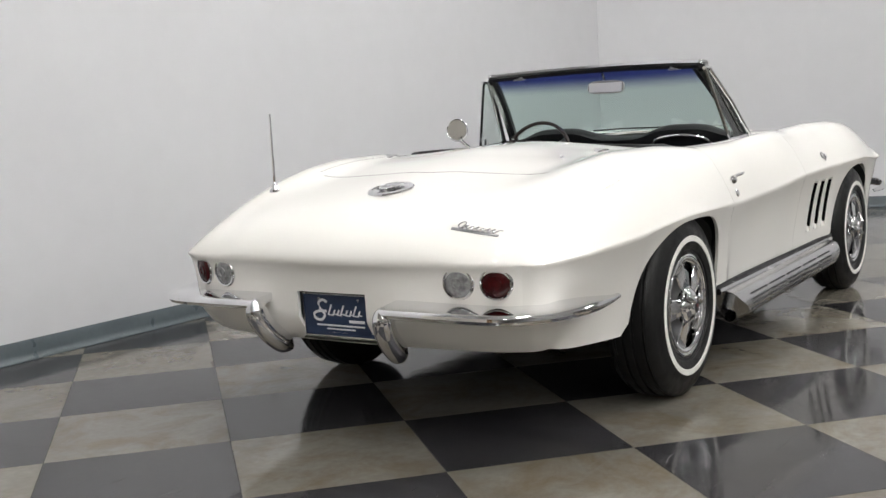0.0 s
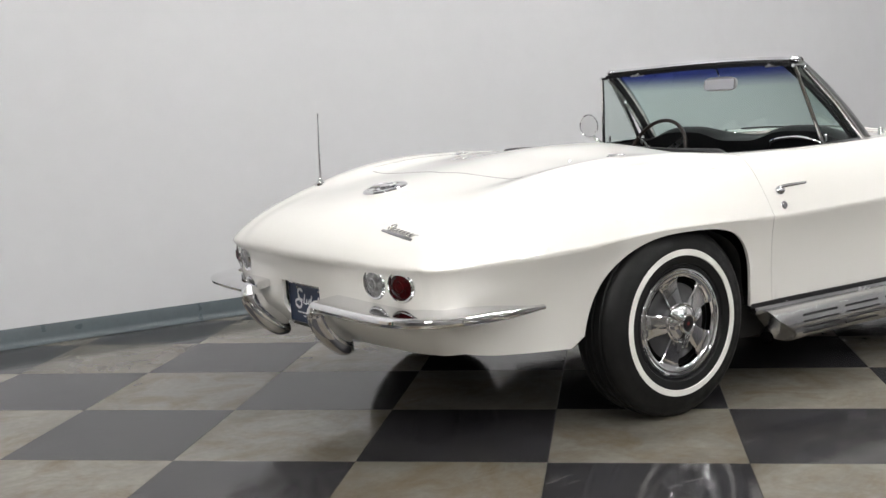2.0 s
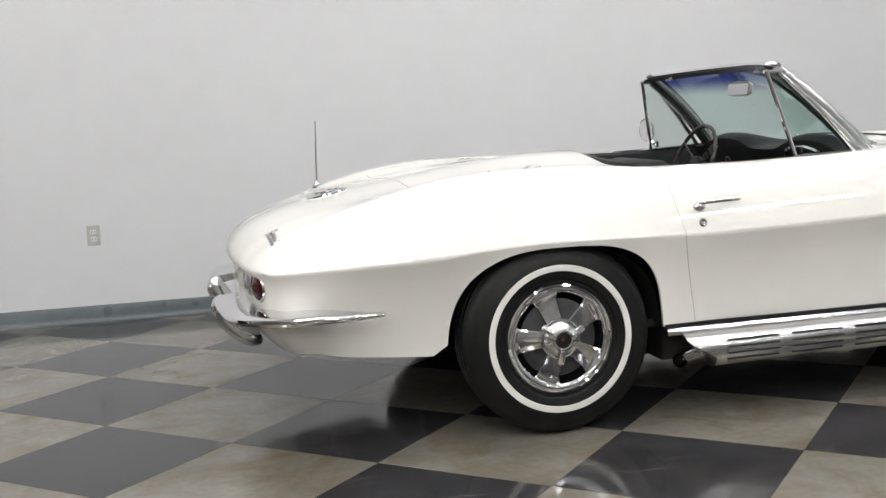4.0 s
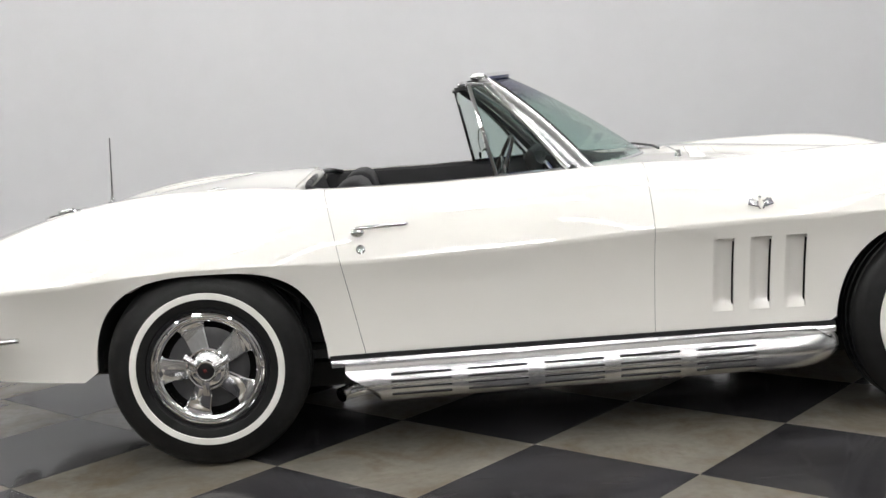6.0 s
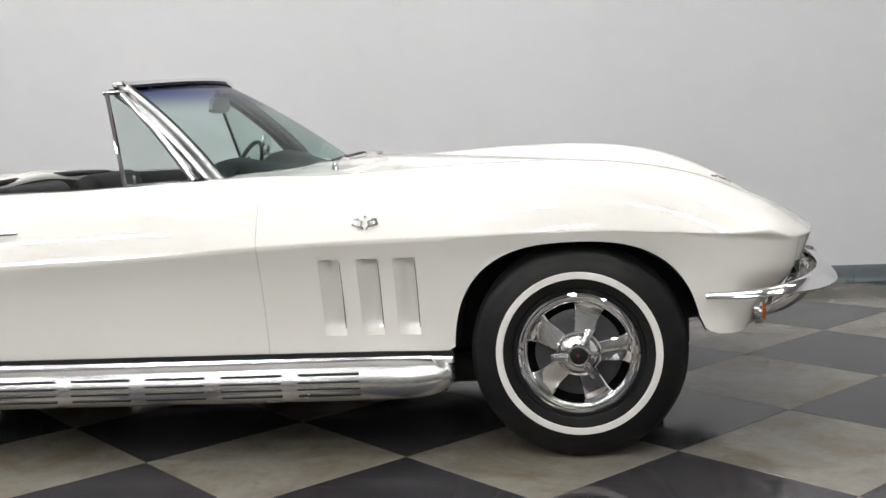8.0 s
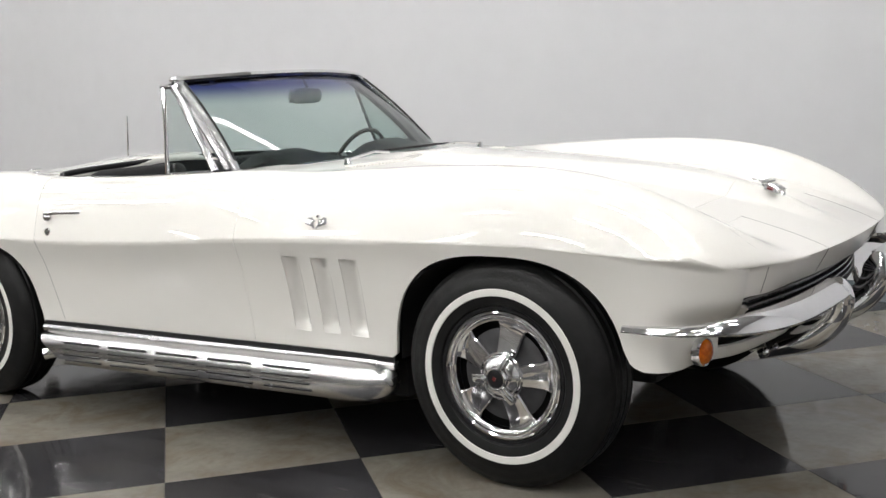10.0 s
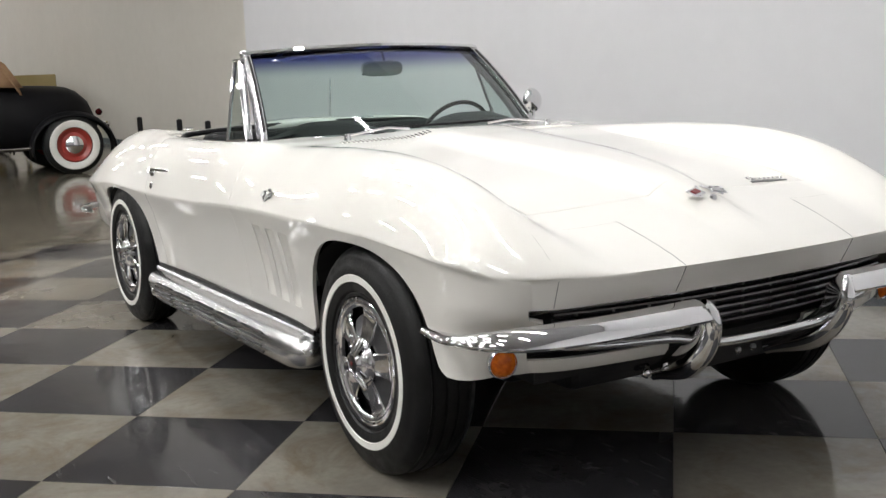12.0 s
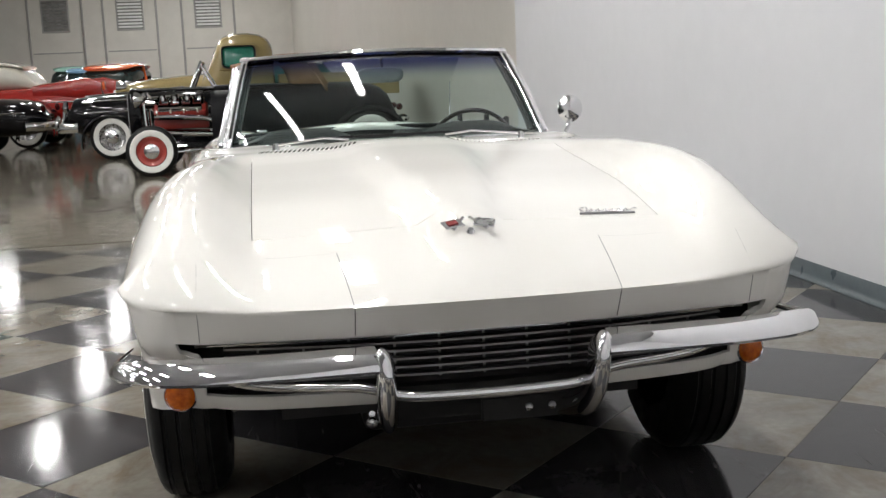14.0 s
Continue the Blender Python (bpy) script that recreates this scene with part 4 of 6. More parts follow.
for k in range(8):
    part("script_stroke", box((.0012, .0065, .024 if k % 3 else .044), PM @ pose(-.0004, .045 - k * .019, .010 + (0 if k % 3 else .010), 24, 0, 0)), M_plate_ink, plate, smooth=False)
    part("script_stroke", box((.0012, .019, .0045), PM @ pose(-.0004, .040 - k * .019, .000 + .004 * (k % 2), 6, 0, 0)), M_plate_ink, plate, smooth=False)
bm = bmesh.new()
for y, z, sy, sz in ((0, .082, .331, .004), (0, -.082, .331, .004), (.1635, 0, .004, .165), (-.1635, 0, .004, .165)):
    add_box(bm, (.009, sy, sz), PM @ pose(-.001, y, z))
part("plate_frame", bm, M_chrome, plate, "thin chrome plate frame", smooth=False)
for y in (-.09, .09):
    part("plate_bolt", add_sphere(bmesh.new(), .006, PM @ pose(-.001, y, .064), 10, 6), M_chrome, plate)


# sills and side exhausts
SILL_Y = .785
def sill():
    bm = bmesh.new()
    path = [(x, SILL_Y + .004, .318 + .004 * (x - .4)) for x in np.linspace(.405, 2.098, 30)]
    return add_sweep(bm, path, [(.012, -.012), (-.012, -.014), (-.016, 0), (-.010, .010), (.012, .012)])


def sill_band():
    bm = bmesh.new()
    path = [(x, SILL_Y - .002 + .014 * ease((x - 1.9) / .15), .336 + .004 * (x - .4)) for x in np.linspace(.40, 2.098, 24)]
    return add_sweep(bm, path, [(.004, -.012), (-.004, -.012), (-.004, .006), (.004, .006)])


sided("sill_trim", sill, M_silver, car, "bright rocker panel trim")
sided("sill_band", sill_band, M_black, car, "black rocker band")
PIPE = [(q.x, q.y) for q in smooth_path([Vector((x, y, 0)) for x, y in ((-.075, .055), (-.06, .062), (-.02, .062), (.018, .052), (.038, .030), (.046, .002), (.042, -.028), (.026, -.052), (0, -.066), (-.06, -.068), (-.075, -.06))], 45)]


def side_pipe():
    bm = bmesh.new()
    path = [(x, .822, .252 + .010 * (x - .45)) for x in np.linspace(.452, 1.86, 40)] + [(1.86 + .22 * math.sin(a), .822 - .016 * (1 - math.cos(a)), .266) for a in np.linspace(.08, 1.5, 16)]
    shrink = lambda t: 1.0 if t < .73 else max(.16, math.sqrt(max(0, 1 - ((t - .73) / .275) ** 2.6)))
    path = [(x, y, z + .058 * (1 - shrink(k / (len(path) - 1)))) for k, (x, y, z) in enumerate(path)]
    add_sweep(bm, path, [(-x, y) for x, y in PIPE], scale=shrink)
    for v in bm.verts:   # the rear end is cut in a hollow curve
        v.co.x += .110 * ease(((.315 - v.co.z) / .125 - .12) / .7) * max(0, 1 - (v.co.x - .452) / .25)
    return bm


def pipe_slots(k, row):
    def build():
        x0 = .60 + k * .252
        u, z = ((.0375, .0305), (.0462, .008), (.0452, -.014), (.0370, -.037))[row]
        bm = bmesh.new()
        add_box(bm, (.198, .008, .0054), pose(x0 + .10, .8244 + u, .252 + z + .010 * (x0 - .35), (-36, -8, 10, 33)[row], -.55, 0), .0014, 1)
        return bm
    return build


covers = sided("exhaust_cover", side_pipe, M_silver, car, "bright slotted side exhaust cover")
for k in range(5):
    for row in range(4):
        part("slot", pipe_slots(k, row)(), M_black, covers[0])
        part("slot", flipped(pipe_slots(k, row)()), M_black, covers[1])


def tail_pipe():
    bm = bmesh.new()
    path = smooth_path([(.62, .775, .235), (.52, .785, .230), (.46, .806, .224), (.432, .830, .219)], 14)
    add_sweep(bm, path, ring(.025, .025, 14), caps=False)
    add_sweep(bm, list(reversed(path)), ring(.021, .021, 14), caps=False)
    return bm


sided("tail_pipe", tail_pipe, M_chrome, car, "chrome side exhaust outlet")


# dark air outlets in the front wall of the wing vents, seen from behind
def vent_outlet(x):
    def build():
        bm = bmesh.new()
        rows = []
        for z in np.linspace(.425, .640, 8):
            y = on_side(x + .039, z)
            rows.append([Vector((x + .0335, y - .0025, z)), Vector((x + .0335, y - .0185, z)), Vector((x + .0348, y - .0185, z)), Vector((x + .0348, y - .0025, z))])
        add_grid(bm, rows, close_v=True)
        return bm
    return build


for x in GILLS:
    sided("vent_outlet", vent_outlet(x), M_void, car, "dark wing vent outlet")


# panel seams: thin dark gaps that follow the surface
def seam(points, r=.0022, name="panel_gap"):
    path = []
    for x, y in points:
        if hull.ray_cast(Vector((x, abs(y), 3)), Vector((0, 0, -1)))[0] is None:
            continue
        z, n = on_top(x, y)
        path.append(Vector((x, y, z)) + n * -.0004)
    return part(name, tube(path, r, 6), M_gap, car)


for sgn in (1, -1):
    seam([(x, sgn * (.306 + .02 * ((3.26 - x) / .25))) for x in np.linspace(3.02, 3.262, 10)], .0010)
    seam([(x, sgn * .65) for x in np.linspace(3.10, 3.215, 8)], .0005)
    seam([(3.02 - .05 * ((y - .31) / .3) ** 2 + .06 * (y - .31), sgn * y) for y in np.linspace(.325, .50, 10)], .0005)
    for y0 in (.305, .65):
        path = [(on_nose(y0, z) + .0004, sgn * y0, z) for z in np.linspace(.656, .588, 7)]
        part("panel_gap", tube(path, .0011 if y0 < .5 else .0007, 6), M_gap, car)
    seam([(-.395 - .03 * (y / .6) ** 2 - (.018 * math.exp(-(y / .05) ** 2)), sgn * y) for y in np.linspace(0, .50, 16)], .0014)
    seam([(x, sgn * (.545 + .02 * (x + .3))) for x in np.linspace(-.385, .33, 16)], .0012)


def door_seam(s, r, sgn):
    """The dark gap at an edge of a door, from the sill rail down to the rocker."""
    k = next(i for i, q in enumerate(tags) if abs(q[0] - s) < 1e-4 and q[1] == 's')
    pts = [p for p in section(s)[N1 + N2:-1]] + list(cols[k])
    pts = [Vector((p.x, sgn * (p.y - .0012), p.z - .0006)) for p in spread(pts)]
    return part("panel_gap", tube(pts, r, 6, up=(1, 0, 0)), M_gap, car)


for sgn in (1, -1):
    door_seam(DOOR_F, .0010, sgn)
    door_seam(DOOR_R, .0012, sgn)


# badges as plain shapes
def badge_bar(x, y, lx, ly, h, material_, name, label, parent, yaw=0):
    z, n = on_top(x, y)
    m = Matrix.Translation((x, y, z)) @ Matrix.LocRotScale(None, Vector((0, 0, 1)).rotation_difference(n), None) @ Matrix.Rotation(radians(yaw), 4, "Z")
    return part(name, box((lx, ly, h), m @ Matrix.Translation((0, 0, h / 2)), min(h, lx, ly) * .3, 2), material_, parent, label), m


def script_wave(m, way):
    """A cursive squiggle over a badge bar: a tall hook, then small loops."""
    pts = [(.012, .052), (.034, .046), (.040, .056), (.026, .068), (.010, .062), (.008, .048)]
    for k in range(6):
        y = .040 - .019 * k
        pts += [(.022, y), (.026, y - .005), (.012, y - .002), (.009, y - .010)]
    pts += [(.024, -.074), (.026, -.088)]
    return tube(smooth_path([m @ Vector((way * x, way * y, .004)) for x, y in pts], 90), .0022, 6)


script, m_s = badge_bar(-.93, -.505, .011, .165, .005, M_grille, "deck_badge", "chrome script badge on a dark bar", car)
part("badge_strokes", script_wave(m_s, 1), M_chrome, script, "bright cursive strokes")
script, m_s = badge_bar(2.875, .395, .009, .150, .005, M_grille, "hood_badge", "chrome script badge on a dark bar", car)
part("badge_strokes", script_wave(m_s, -1), M_chrome, script, "bright cursive strokes")


def flag_badge(m, name, label, size=1.0, tint=None):
    """Two crossed flags as plain chrome shapes, one with a red panel."""
    bm = bmesh.new()
    for s in (1, -1):
        add_box(bm, (.008 * size, .065 * size, .006), m @ pose(.01 * size, s * .022 * size, .004, 0, 0, s * 62), .0015)
        add_box(bm, (.034 * size, .046 * size, .005), m @ pose(.006 * size, s * .036 * size, .006, 0, 0, s * 18), .0015)
    add_cyl(bm, .010 * size, .007 * size, .008, m @ pose(-.022 * size, 0, .004), 12)
    b = part(name, bm, M_chrome, car, label)
    part("flag_panel", box((.016 * size, .024 * size, .003), m @ pose(.007 * size, .037 * size, .0095, 0, 0, 18)), tint or M_satin, b, "red flag panel" if tint else "", smooth=False)
    part("flag_panel", box((.026 * size, .036 * size, .003), m @ pose(.007 * size, -.037 * size, .0095, 0, 0, -18)), M_satin, b, "checked flag panel", smooth=False)


z_, n_ = on_top(3.02, 0)
flag_badge(Matrix.Translation((3.02, 0, z_ + .003)) @ Matrix.LocRotScale(None, Vector((0, 0, 1)).rotation_difference(n_), None) @ Matrix.Rotation(radians(180), 4, "Z"), "nose_emblem", "chrome crossed-flags emblem", 1.1, M_red)
for sgn in (1, -1):
    y_ = on_side(1.847, .765)
    flag_badge(Matrix.Translation((1.847, sgn * y_, .765)) @ Matrix.Rotation(radians(-sgn * 60), 4, "X") @ Matrix.Rotation(radians(90 - sgn * 90), 4, "Z") @ Matrix.Rotation(radians(90), 4, "Z"), "wing_emblem", "small chrome crossed-flags wing emblem", .68)
z_, n_ = on_top(-.66, 0)
MF = Matrix.Translation((-.66, 0, z_)) @ Matrix.LocRotScale(None, Vector((0, 0, 1)).rotation_difference(n_), None)
lid = part("fuel_lid", revolve([(.082, -.004), (.084, .004), (.080, .010), (.070, .0125), (.066, .009), (.040, .010), (.036, .014), (0, .015)], 40, m=MF @ Matrix.Rotation(radians(90), 4, "X")), M_chrome, car, "round chrome fuel filler lid")
part("lid_panel", box((.060, .085, .006), MF @ pose(0, 0, .017, 0, 0, 20), .002), M_satin, lid)
for sgn in (1, -1):
    z_, n_ = on_top(.026, sgn * .489)
    m_ = Matrix.Translation((.026, sgn * .489, z_))
    bm = add_box(bmesh.new(), (.07, .022, .008), m_ @ pose(0, 0, .008, 0, -4, 12 * sgn), .004, 2)
    add_box(bm, (.022, .05, .010), m_ @ pose(-.005, 0, .011), .004, 2)
    part("top_latch", bm, M_chrome, car, "small chrome latch on the rear deck")
part("deck_button", add_cyl(bmesh.new(), .007, .006, .006, pose(-.106, -.386, on_top(-.106, -.386)[0] + .002), 12), M_chrome, car)


# door handles and locks
def handle():
    bm = bmesh.new()
    y = on_side(.53, .75)
    add_sphere(bm, .021, pose(.522, y + .008, .752) @ Matrix.Diagonal((1.15, .7, .85, 1)), 14, 8)
    add_sweep(bm, smooth_path([(.515, y + .018, .765), (.55, on_side(.55, .768) + .023, .768), (.62, on_side(.62, .77) + .022, .770), (.675, on_side(.675, .772) + .014, .770), (.688, on_side(.688, .772) + .004, .770)], 14), ring(.004, .0075, 10), scale=lambda t: 1 - .4 * t)
    return bm


def lock():
    return revolve([(.0145, -.01), (.015, .003), (.011, .007), (.006, .006), (0, .006)], 20, m=Matrix.Translation((.53, on_side(.53, .698), .698)) @ Matrix.Rotation(radians(12), 4, "X"))


part("door_handle", handle(), M_chrome, door_l, "chrome door handle")
part("door_handle", flipped(handle()), M_chrome, door_r, "chrome door handle")
part("door_lock", lock(), M_chrome, door_l, "chrome key lock")
part("door_lock", flipped(lock()), M_chrome, door_r, "chrome key lock")

# windscreen
HEAD = lambda y: Vector((.988 + .125 * (1 - (y / .53) ** 2), y, 1.226 + .016 * (1 - (y / .53) ** 2)))
FOOT = lambda y: Vector((1.325 + .300 * (1 - (y / .61) ** 2), y, .902 + .022 * (1 - (y / .61) ** 2)))
screen = new("windscreen")
screen.parent = car
tagged(screen, "green-tinted windscreen with a blue shade band in a chrome frame")


def screen_point(u, v):
    a, b = HEAD(.53 * u), FOOT(.61 * u)
    return a.lerp(b, v) + Vector((.030, 0, .034)) * 4 * v * (1 - v) * .35


bm = bmesh.new()
add_grid(bm, [[screen_point(u, v) for v in np.linspace(0, 1, 13)] for u in np.linspace(-1, 1, 33)])
glass_ob = part("screen_glass", bm, M_screen, screen, "curved tinted glass")
glass_ob.visible_shadow = False
bm = bmesh.new()
path = [HEAD(y) + Vector((-.012, 0, .008)) for y in np.linspace(-.545, .545, 33)]
add_sweep(bm, path, [(-.030, .004), (-.022, -.008), (.022, -.008), (.030, .002), (.020, .013), (-.012, .015)])
part("header_rail", bm, M_chrome, screen, "chrome top rail")
bm = bmesh.new()
add_sweep(bm, [p + Vector((-.026, 0, -.014)) for p in path], [(-.020, .006), (-.014, -.009), (.020, -.006), (.022, .006)])
part("header_lining", bm, M_black, screen, "black header lining")
for sgn in (1, -1):
    post = [screen_point(sgn, v) + Vector((-.004, sgn * .008, .004)) for v in np.linspace(-.02, 1.0, 15)]
    post.append(post[-1] + Vector((.03, sgn * .012, -.018)))
    bm = bmesh.new()
    add_sweep(bm, post, [(-.013, .010), (0, .014), (.013, .010), (.016, -.002), (.012, -.014), (.0115, -.024), (.015, -.034), (.011, -.046), (-.011, -.046), (-.015, -.034), (-.0115, -.024), (-.012, -.014), (-.016, -.002)], up=(1, 0, 1))
    part("screen_post", bm, M_silver, screen, "bright metal windscreen post")
    bm = bmesh.new()
    add_sweep(bm, [p + Vector((-.030, -sgn * .024, -.016)) for p in post[:-2]], [(-.010, .008), (.008, .008), (.008, -.012), (-.010, -.012)], up=(1, 0, 1))
    part("post_lining", bm, M_black, screen, "black post lining")
    part("post_seal", tube([p + Vector((.0085, -sgn * .003, .0085)) for p in post[1:-2]], .0056, 8), M_black, screen, "black rubber seal")
    part("corner_cap", add_sphere(bmesh.new(), .022, Matrix.Translation(HEAD(sgn * .535) + Vector((-.018, 0, .012))) @ Matrix.Diagonal((1.5, 1.0, .7, 1)), 14, 8), M_chrome, screen)
    bm = bmesh.new()
    p = HEAD(sgn * .40) + Vector((-.035, 0, -.010))
    add_box(bm, (.04, .042, .016), Matrix.Translation(p), .005, 2)
    add_box(bm, (.014, .055, .008), Matrix.Translation(p + Vector((-.02, 0, -.006))), .003, 2)
    # chrome clamp in a darker metal colour: its dark reflections are painted in
    part("top_clamp", bm, M_grille, screen, "chrome soft-top clamp, darkened to look as if it mirrors dark")
bm = bmesh.new()
add_sweep(bm, [FOOT(.61 * u) + Vector((.004, 0, -.001)) for u in np.linspace(-1, 1, 33)], [(-.010, -.008), (.010, -.008), (.008, .004), (-.004, .007)])
part("screen_gasket", bm, M_chrome, screen, "chrome lower windscreen moulding")

# vent windows
for sgn in (1, -1):
    vent = new("vent_window")
    vent.parent = door_l if sgn > 0 else door_r
    tagged(vent, "triangular chrome-framed vent window")
    A, B, C, D = (Vector((x, sgn * y, z)) for x, y, z in ((.930, .566, 1.208), (1.000, .645, .896), (1.245, .648, .906), (.985, .562, 1.205)))
    part("vent_bar", tube([A, A.lerp(B, .5), B], .008, 8, up=(1, 0, 0)), M_chrome, vent)
    part("vent_bar", tube([B, C], .007, 8), M_chrome, vent)
    part("vent_frame", add_sweep(bmesh.new(), [D, D.lerp(C, .5) + Vector((.006, sgn * .004, .006)), C], ring(.012, .015, 16), up=(0, 1, 0)), M_chrome, vent)
    part("vent_frame", tube([A + Vector((-.012, 0, .004)), D + Vector((.02, 0, .008))], .008, 8), M_chrome, vent)
    bm = bmesh.new()
    turned = Vector((0, -sgn * .006, 0))   # turns the pane slightly so that no ceiling light is mirrored in it
    vs_ = [bm.verts.new(q) for q in (A, B, C + turned, D + turned * .3)]
    bm.faces.new(vs_)
    g = part("vent_glass", bm, M_glass, vent, "tinted glass")
    g.visible_shadow = False
    part("vent_latch", box((.012, .012, .03), Matrix.Translation(B.lerp(C, .12) + Vector((0, -sgn * .012, .022))), .003), M_chrome, vent)

# mirrors
mir = new("side_mirror")
mir.parent = door_l
tagged(mir, "round chrome door mirror")
MM = Matrix.Translation((1.055, .812, .985)) @ Matrix.Rotation(radians(102), 4, "Z") @ Matrix.Diagonal((1.12, 1, 1.12, 1))
part("mirror_shell", revolve([(0, -.032), (.022, -.030), (.040, -.020), (.050, -.004), (.052, .004), (.050, .007), (.047, .005)], 28, m=MM), M_chrome, mir)
part("mirror_glass", revolve([(.048, .004), (0, .0045)], 28, m=MM), material("mirror_silver", (.85, .85, .85), .03, 1.0), mir)
part("mirror_stem", tube(smooth_path([(1.07, .808, .94), (1.09, .79, .91), (1.11, .768, .888)], 8), .008, 8), M_chrome, mir)
part("mirror_foot", add_sphere(bmesh.new(), .018, pose(1.112, .762, .888) @ Matrix.Diagonal((1.4, .8, .5, 1)), 12, 8), M_chrome, mir)
rear_mir = new("interior_mirror")
rear_mir.parent = screen
tagged(rear_mir, "rear-view mirror hung from the top rail")
lens_shape = [(.094 * math.copysign(abs(math.cos(a)) ** .45, math.cos(a)), .031 * math.copysign(abs(math.sin(a)) ** .7, math.sin(a))) for a in np.linspace(0, 2 * math.pi, 28, endpoint=False)]
TILT_M = pose(1.130, 0, 1.158, 0, 8, 0)
bm = add_sweep(bmesh.new(), [TILT_M @ Vector((x, 0, 0)) for x in (-.010, -.006, .004, .010, .013)], lens_shape, scale=lambda t: 1.0 if t < .5 else 1 - .5 * (t - .5) ** 2 * 4 * .55)
part("mirror_case", bm, M_plastic, rear_mir, "grey mirror case")
part("mirror_glass", box((.003, .174, .048), pose(1.1185, .0, 1.157, 0, 8, 0), .001), material("dimmed_mirror", (.55, .55, .57), .05, 1.0), rear_mir, smooth=False)
part("mirror_arm", tube([(1.130, .01, 1.17), (1.128, .01, 1.20), (1.110, .01, 1.228)], .005, 8, up=(0, 1, 0)), M_chrome, rear_mir)

# wipers and cowl vents
for sgn, pivot, tip in ((1, (1.675, -.440), (1.655, -.02)), (1, (1.665, .450), (1.655, .0))):
    wip = new("wiper")
    wip.parent = car
    tagged(wip, "chrome windscreen wiper")
    zp_ = on_top(*pivot)[0]
    zt_ = FOOT(tip[1]).z + .014
    P, T = Vector((*pivot, zp_ + .016)), Vector((tip[0], tip[1], zt_ + .004))
    part("wiper_arm", tube([P, P.lerp(T, .4) + Vector((0, 0, .012)), P.lerp(T, .62)], .0042, 8), M_chrome, wip)
    part("wiper_pivot", add_cyl(bmesh.new(), .014, .009, .026, pose(*pivot, zp_ + .010), 14), M_chrome, wip)
    part("wiper_blade", add_sweep(bmesh.new(), [P.lerp(T, .30) + Vector((-.035, 0, .008)), P.lerp(T, .65) + Vector((-.018, 0, .009)), T + Vector((-.012, T.y - P.y, -.002)) * .35 + Vector((0, 0, .004))], [(.003, -.005), (-.003, -.005), (-.003, .003), (.003, .003)]), M_black, wip)
for sgn in (1, -1):
    cv = new("cowl_vent")
    cv.parent = car
    tagged(cv, "slotted fresh-air vent in the cowl")
    for k in range(21):
        y = sgn * (.17 + .0158 * k)
        x = 1.795 - .07 * (abs(y) / .5) ** 2
        z, n = on_top(x, y)
        m = Matrix.Translation((x, y, z)) @ Matrix.LocRotScale(None, Vector((0, 0, 1)).rotation_difference(n), None)
        part("slot", box((.050, .0092, .003), m @ pose(0, 0, -.0006, 0, 0, sgn * 12), .0008), M_void, cv, smooth=False)
        part("fin", box((.054, .0062, .0050), m @ pose(.0016, sgn * .0079, .0008, 0, 0, sgn * 12), .0012), M_paint, cv, "ivory fin between the slots", smooth=False)

# antenna
ant = new("antenna")
ant.parent = car
tagged(ant, "thin chrome radio antenna on the rear wing")
za = on_top(-.628, .57)[0]
part("antenna_base", revolve([(.022, -.004), (.022, .006), (.014, .012), (.008, .026), (.006, .034), (0, .034)], 16, m=Matrix.Translation((-.628, .57, za)) @ Matrix.Rotation(radians(90), 4, "X")), M_chrome, ant)
part("antenna_mast", tube([(-.628, .57, za + .02), (-.624, .575, za + .14), (-.618, .58, 1.105)], .0048, 8, up=(1, 0, 0), scale=lambda t: 1.15 - .55 * t), M_chrome, ant)

# cabin
cab = new("cabin")
cab.parent = car
tagged(cab, "black vinyl two-seat cabin")
bm = bmesh.new()
add_box(bm, (1.12, 1.36, .03), pose(.86, 0, .33))
add_box(bm, (.03, 1.36, .55), pose(.290, 0, .60))
part("cabin_floor", bm, M_carpet, cab, "black carpet", smooth=False)
for sgn in (1, -1):
    bm = bmesh.new()
    add_grid(bm, [[Vector((x, sgn * y, z)) for y, z in ((.672, .884 + .016 * max(0, (x - .8)) * 1.6), (.655, .889 + .016 * max(0, (x - .8)) * 1.6), (.630, .878), (.618, .84), (.615, .76), (.60, .74), (.60, .52), (.62, .36))] for x in np.linspace(.305, 1.42, 14)])
    part("door_card", bm, M_vinyl, cab, "black vinyl door panel")
    part("door_top_trim", tube([(x, sgn * .664, .8905 + .0256 * max(0, x - .8)) for x in np.linspace(.40, 1.24, 12)], .0035, 6), M_chrome, cab, "thin bright strip along the door top")
    part("door_strip", tube([(x, sgn * .612, .80) for x in (.45, .8, 1.3)], .006, 6), M_chrome, cab)
bm = bmesh.new()
rows = []
for y in np.linspace(-.655, .655, 53):
    hump = .052 * (math.exp(-(abs(abs(y) - .33) / .185) ** 4))
    xf = 1.615 - .78 * y * y
    r = [(xf - .02, .904 + .010 * (1 - (y / .61) ** 2)), (xf - .06, .912), (1.40 - .10 * abs(y), .914 + hump * .6), (1.30 - .05 * abs(y), .913 + hump), (1.245, .905 + hump), (1.225, .898 + hump * .8), (1.235, .865 + hump * .2), (1.27, .80), (1.30, .66), (1.32, .45)]
    rows.append([Vector((min(x, max(xf - .02, 1.20)) if k < 4 else x, y, z)) for k, (x, z) in enumerate(r)])
add_grid(bm, rows)
dash = part("dashboard", bm, M_vinyl, cab, "black twin-cowl dashboard")
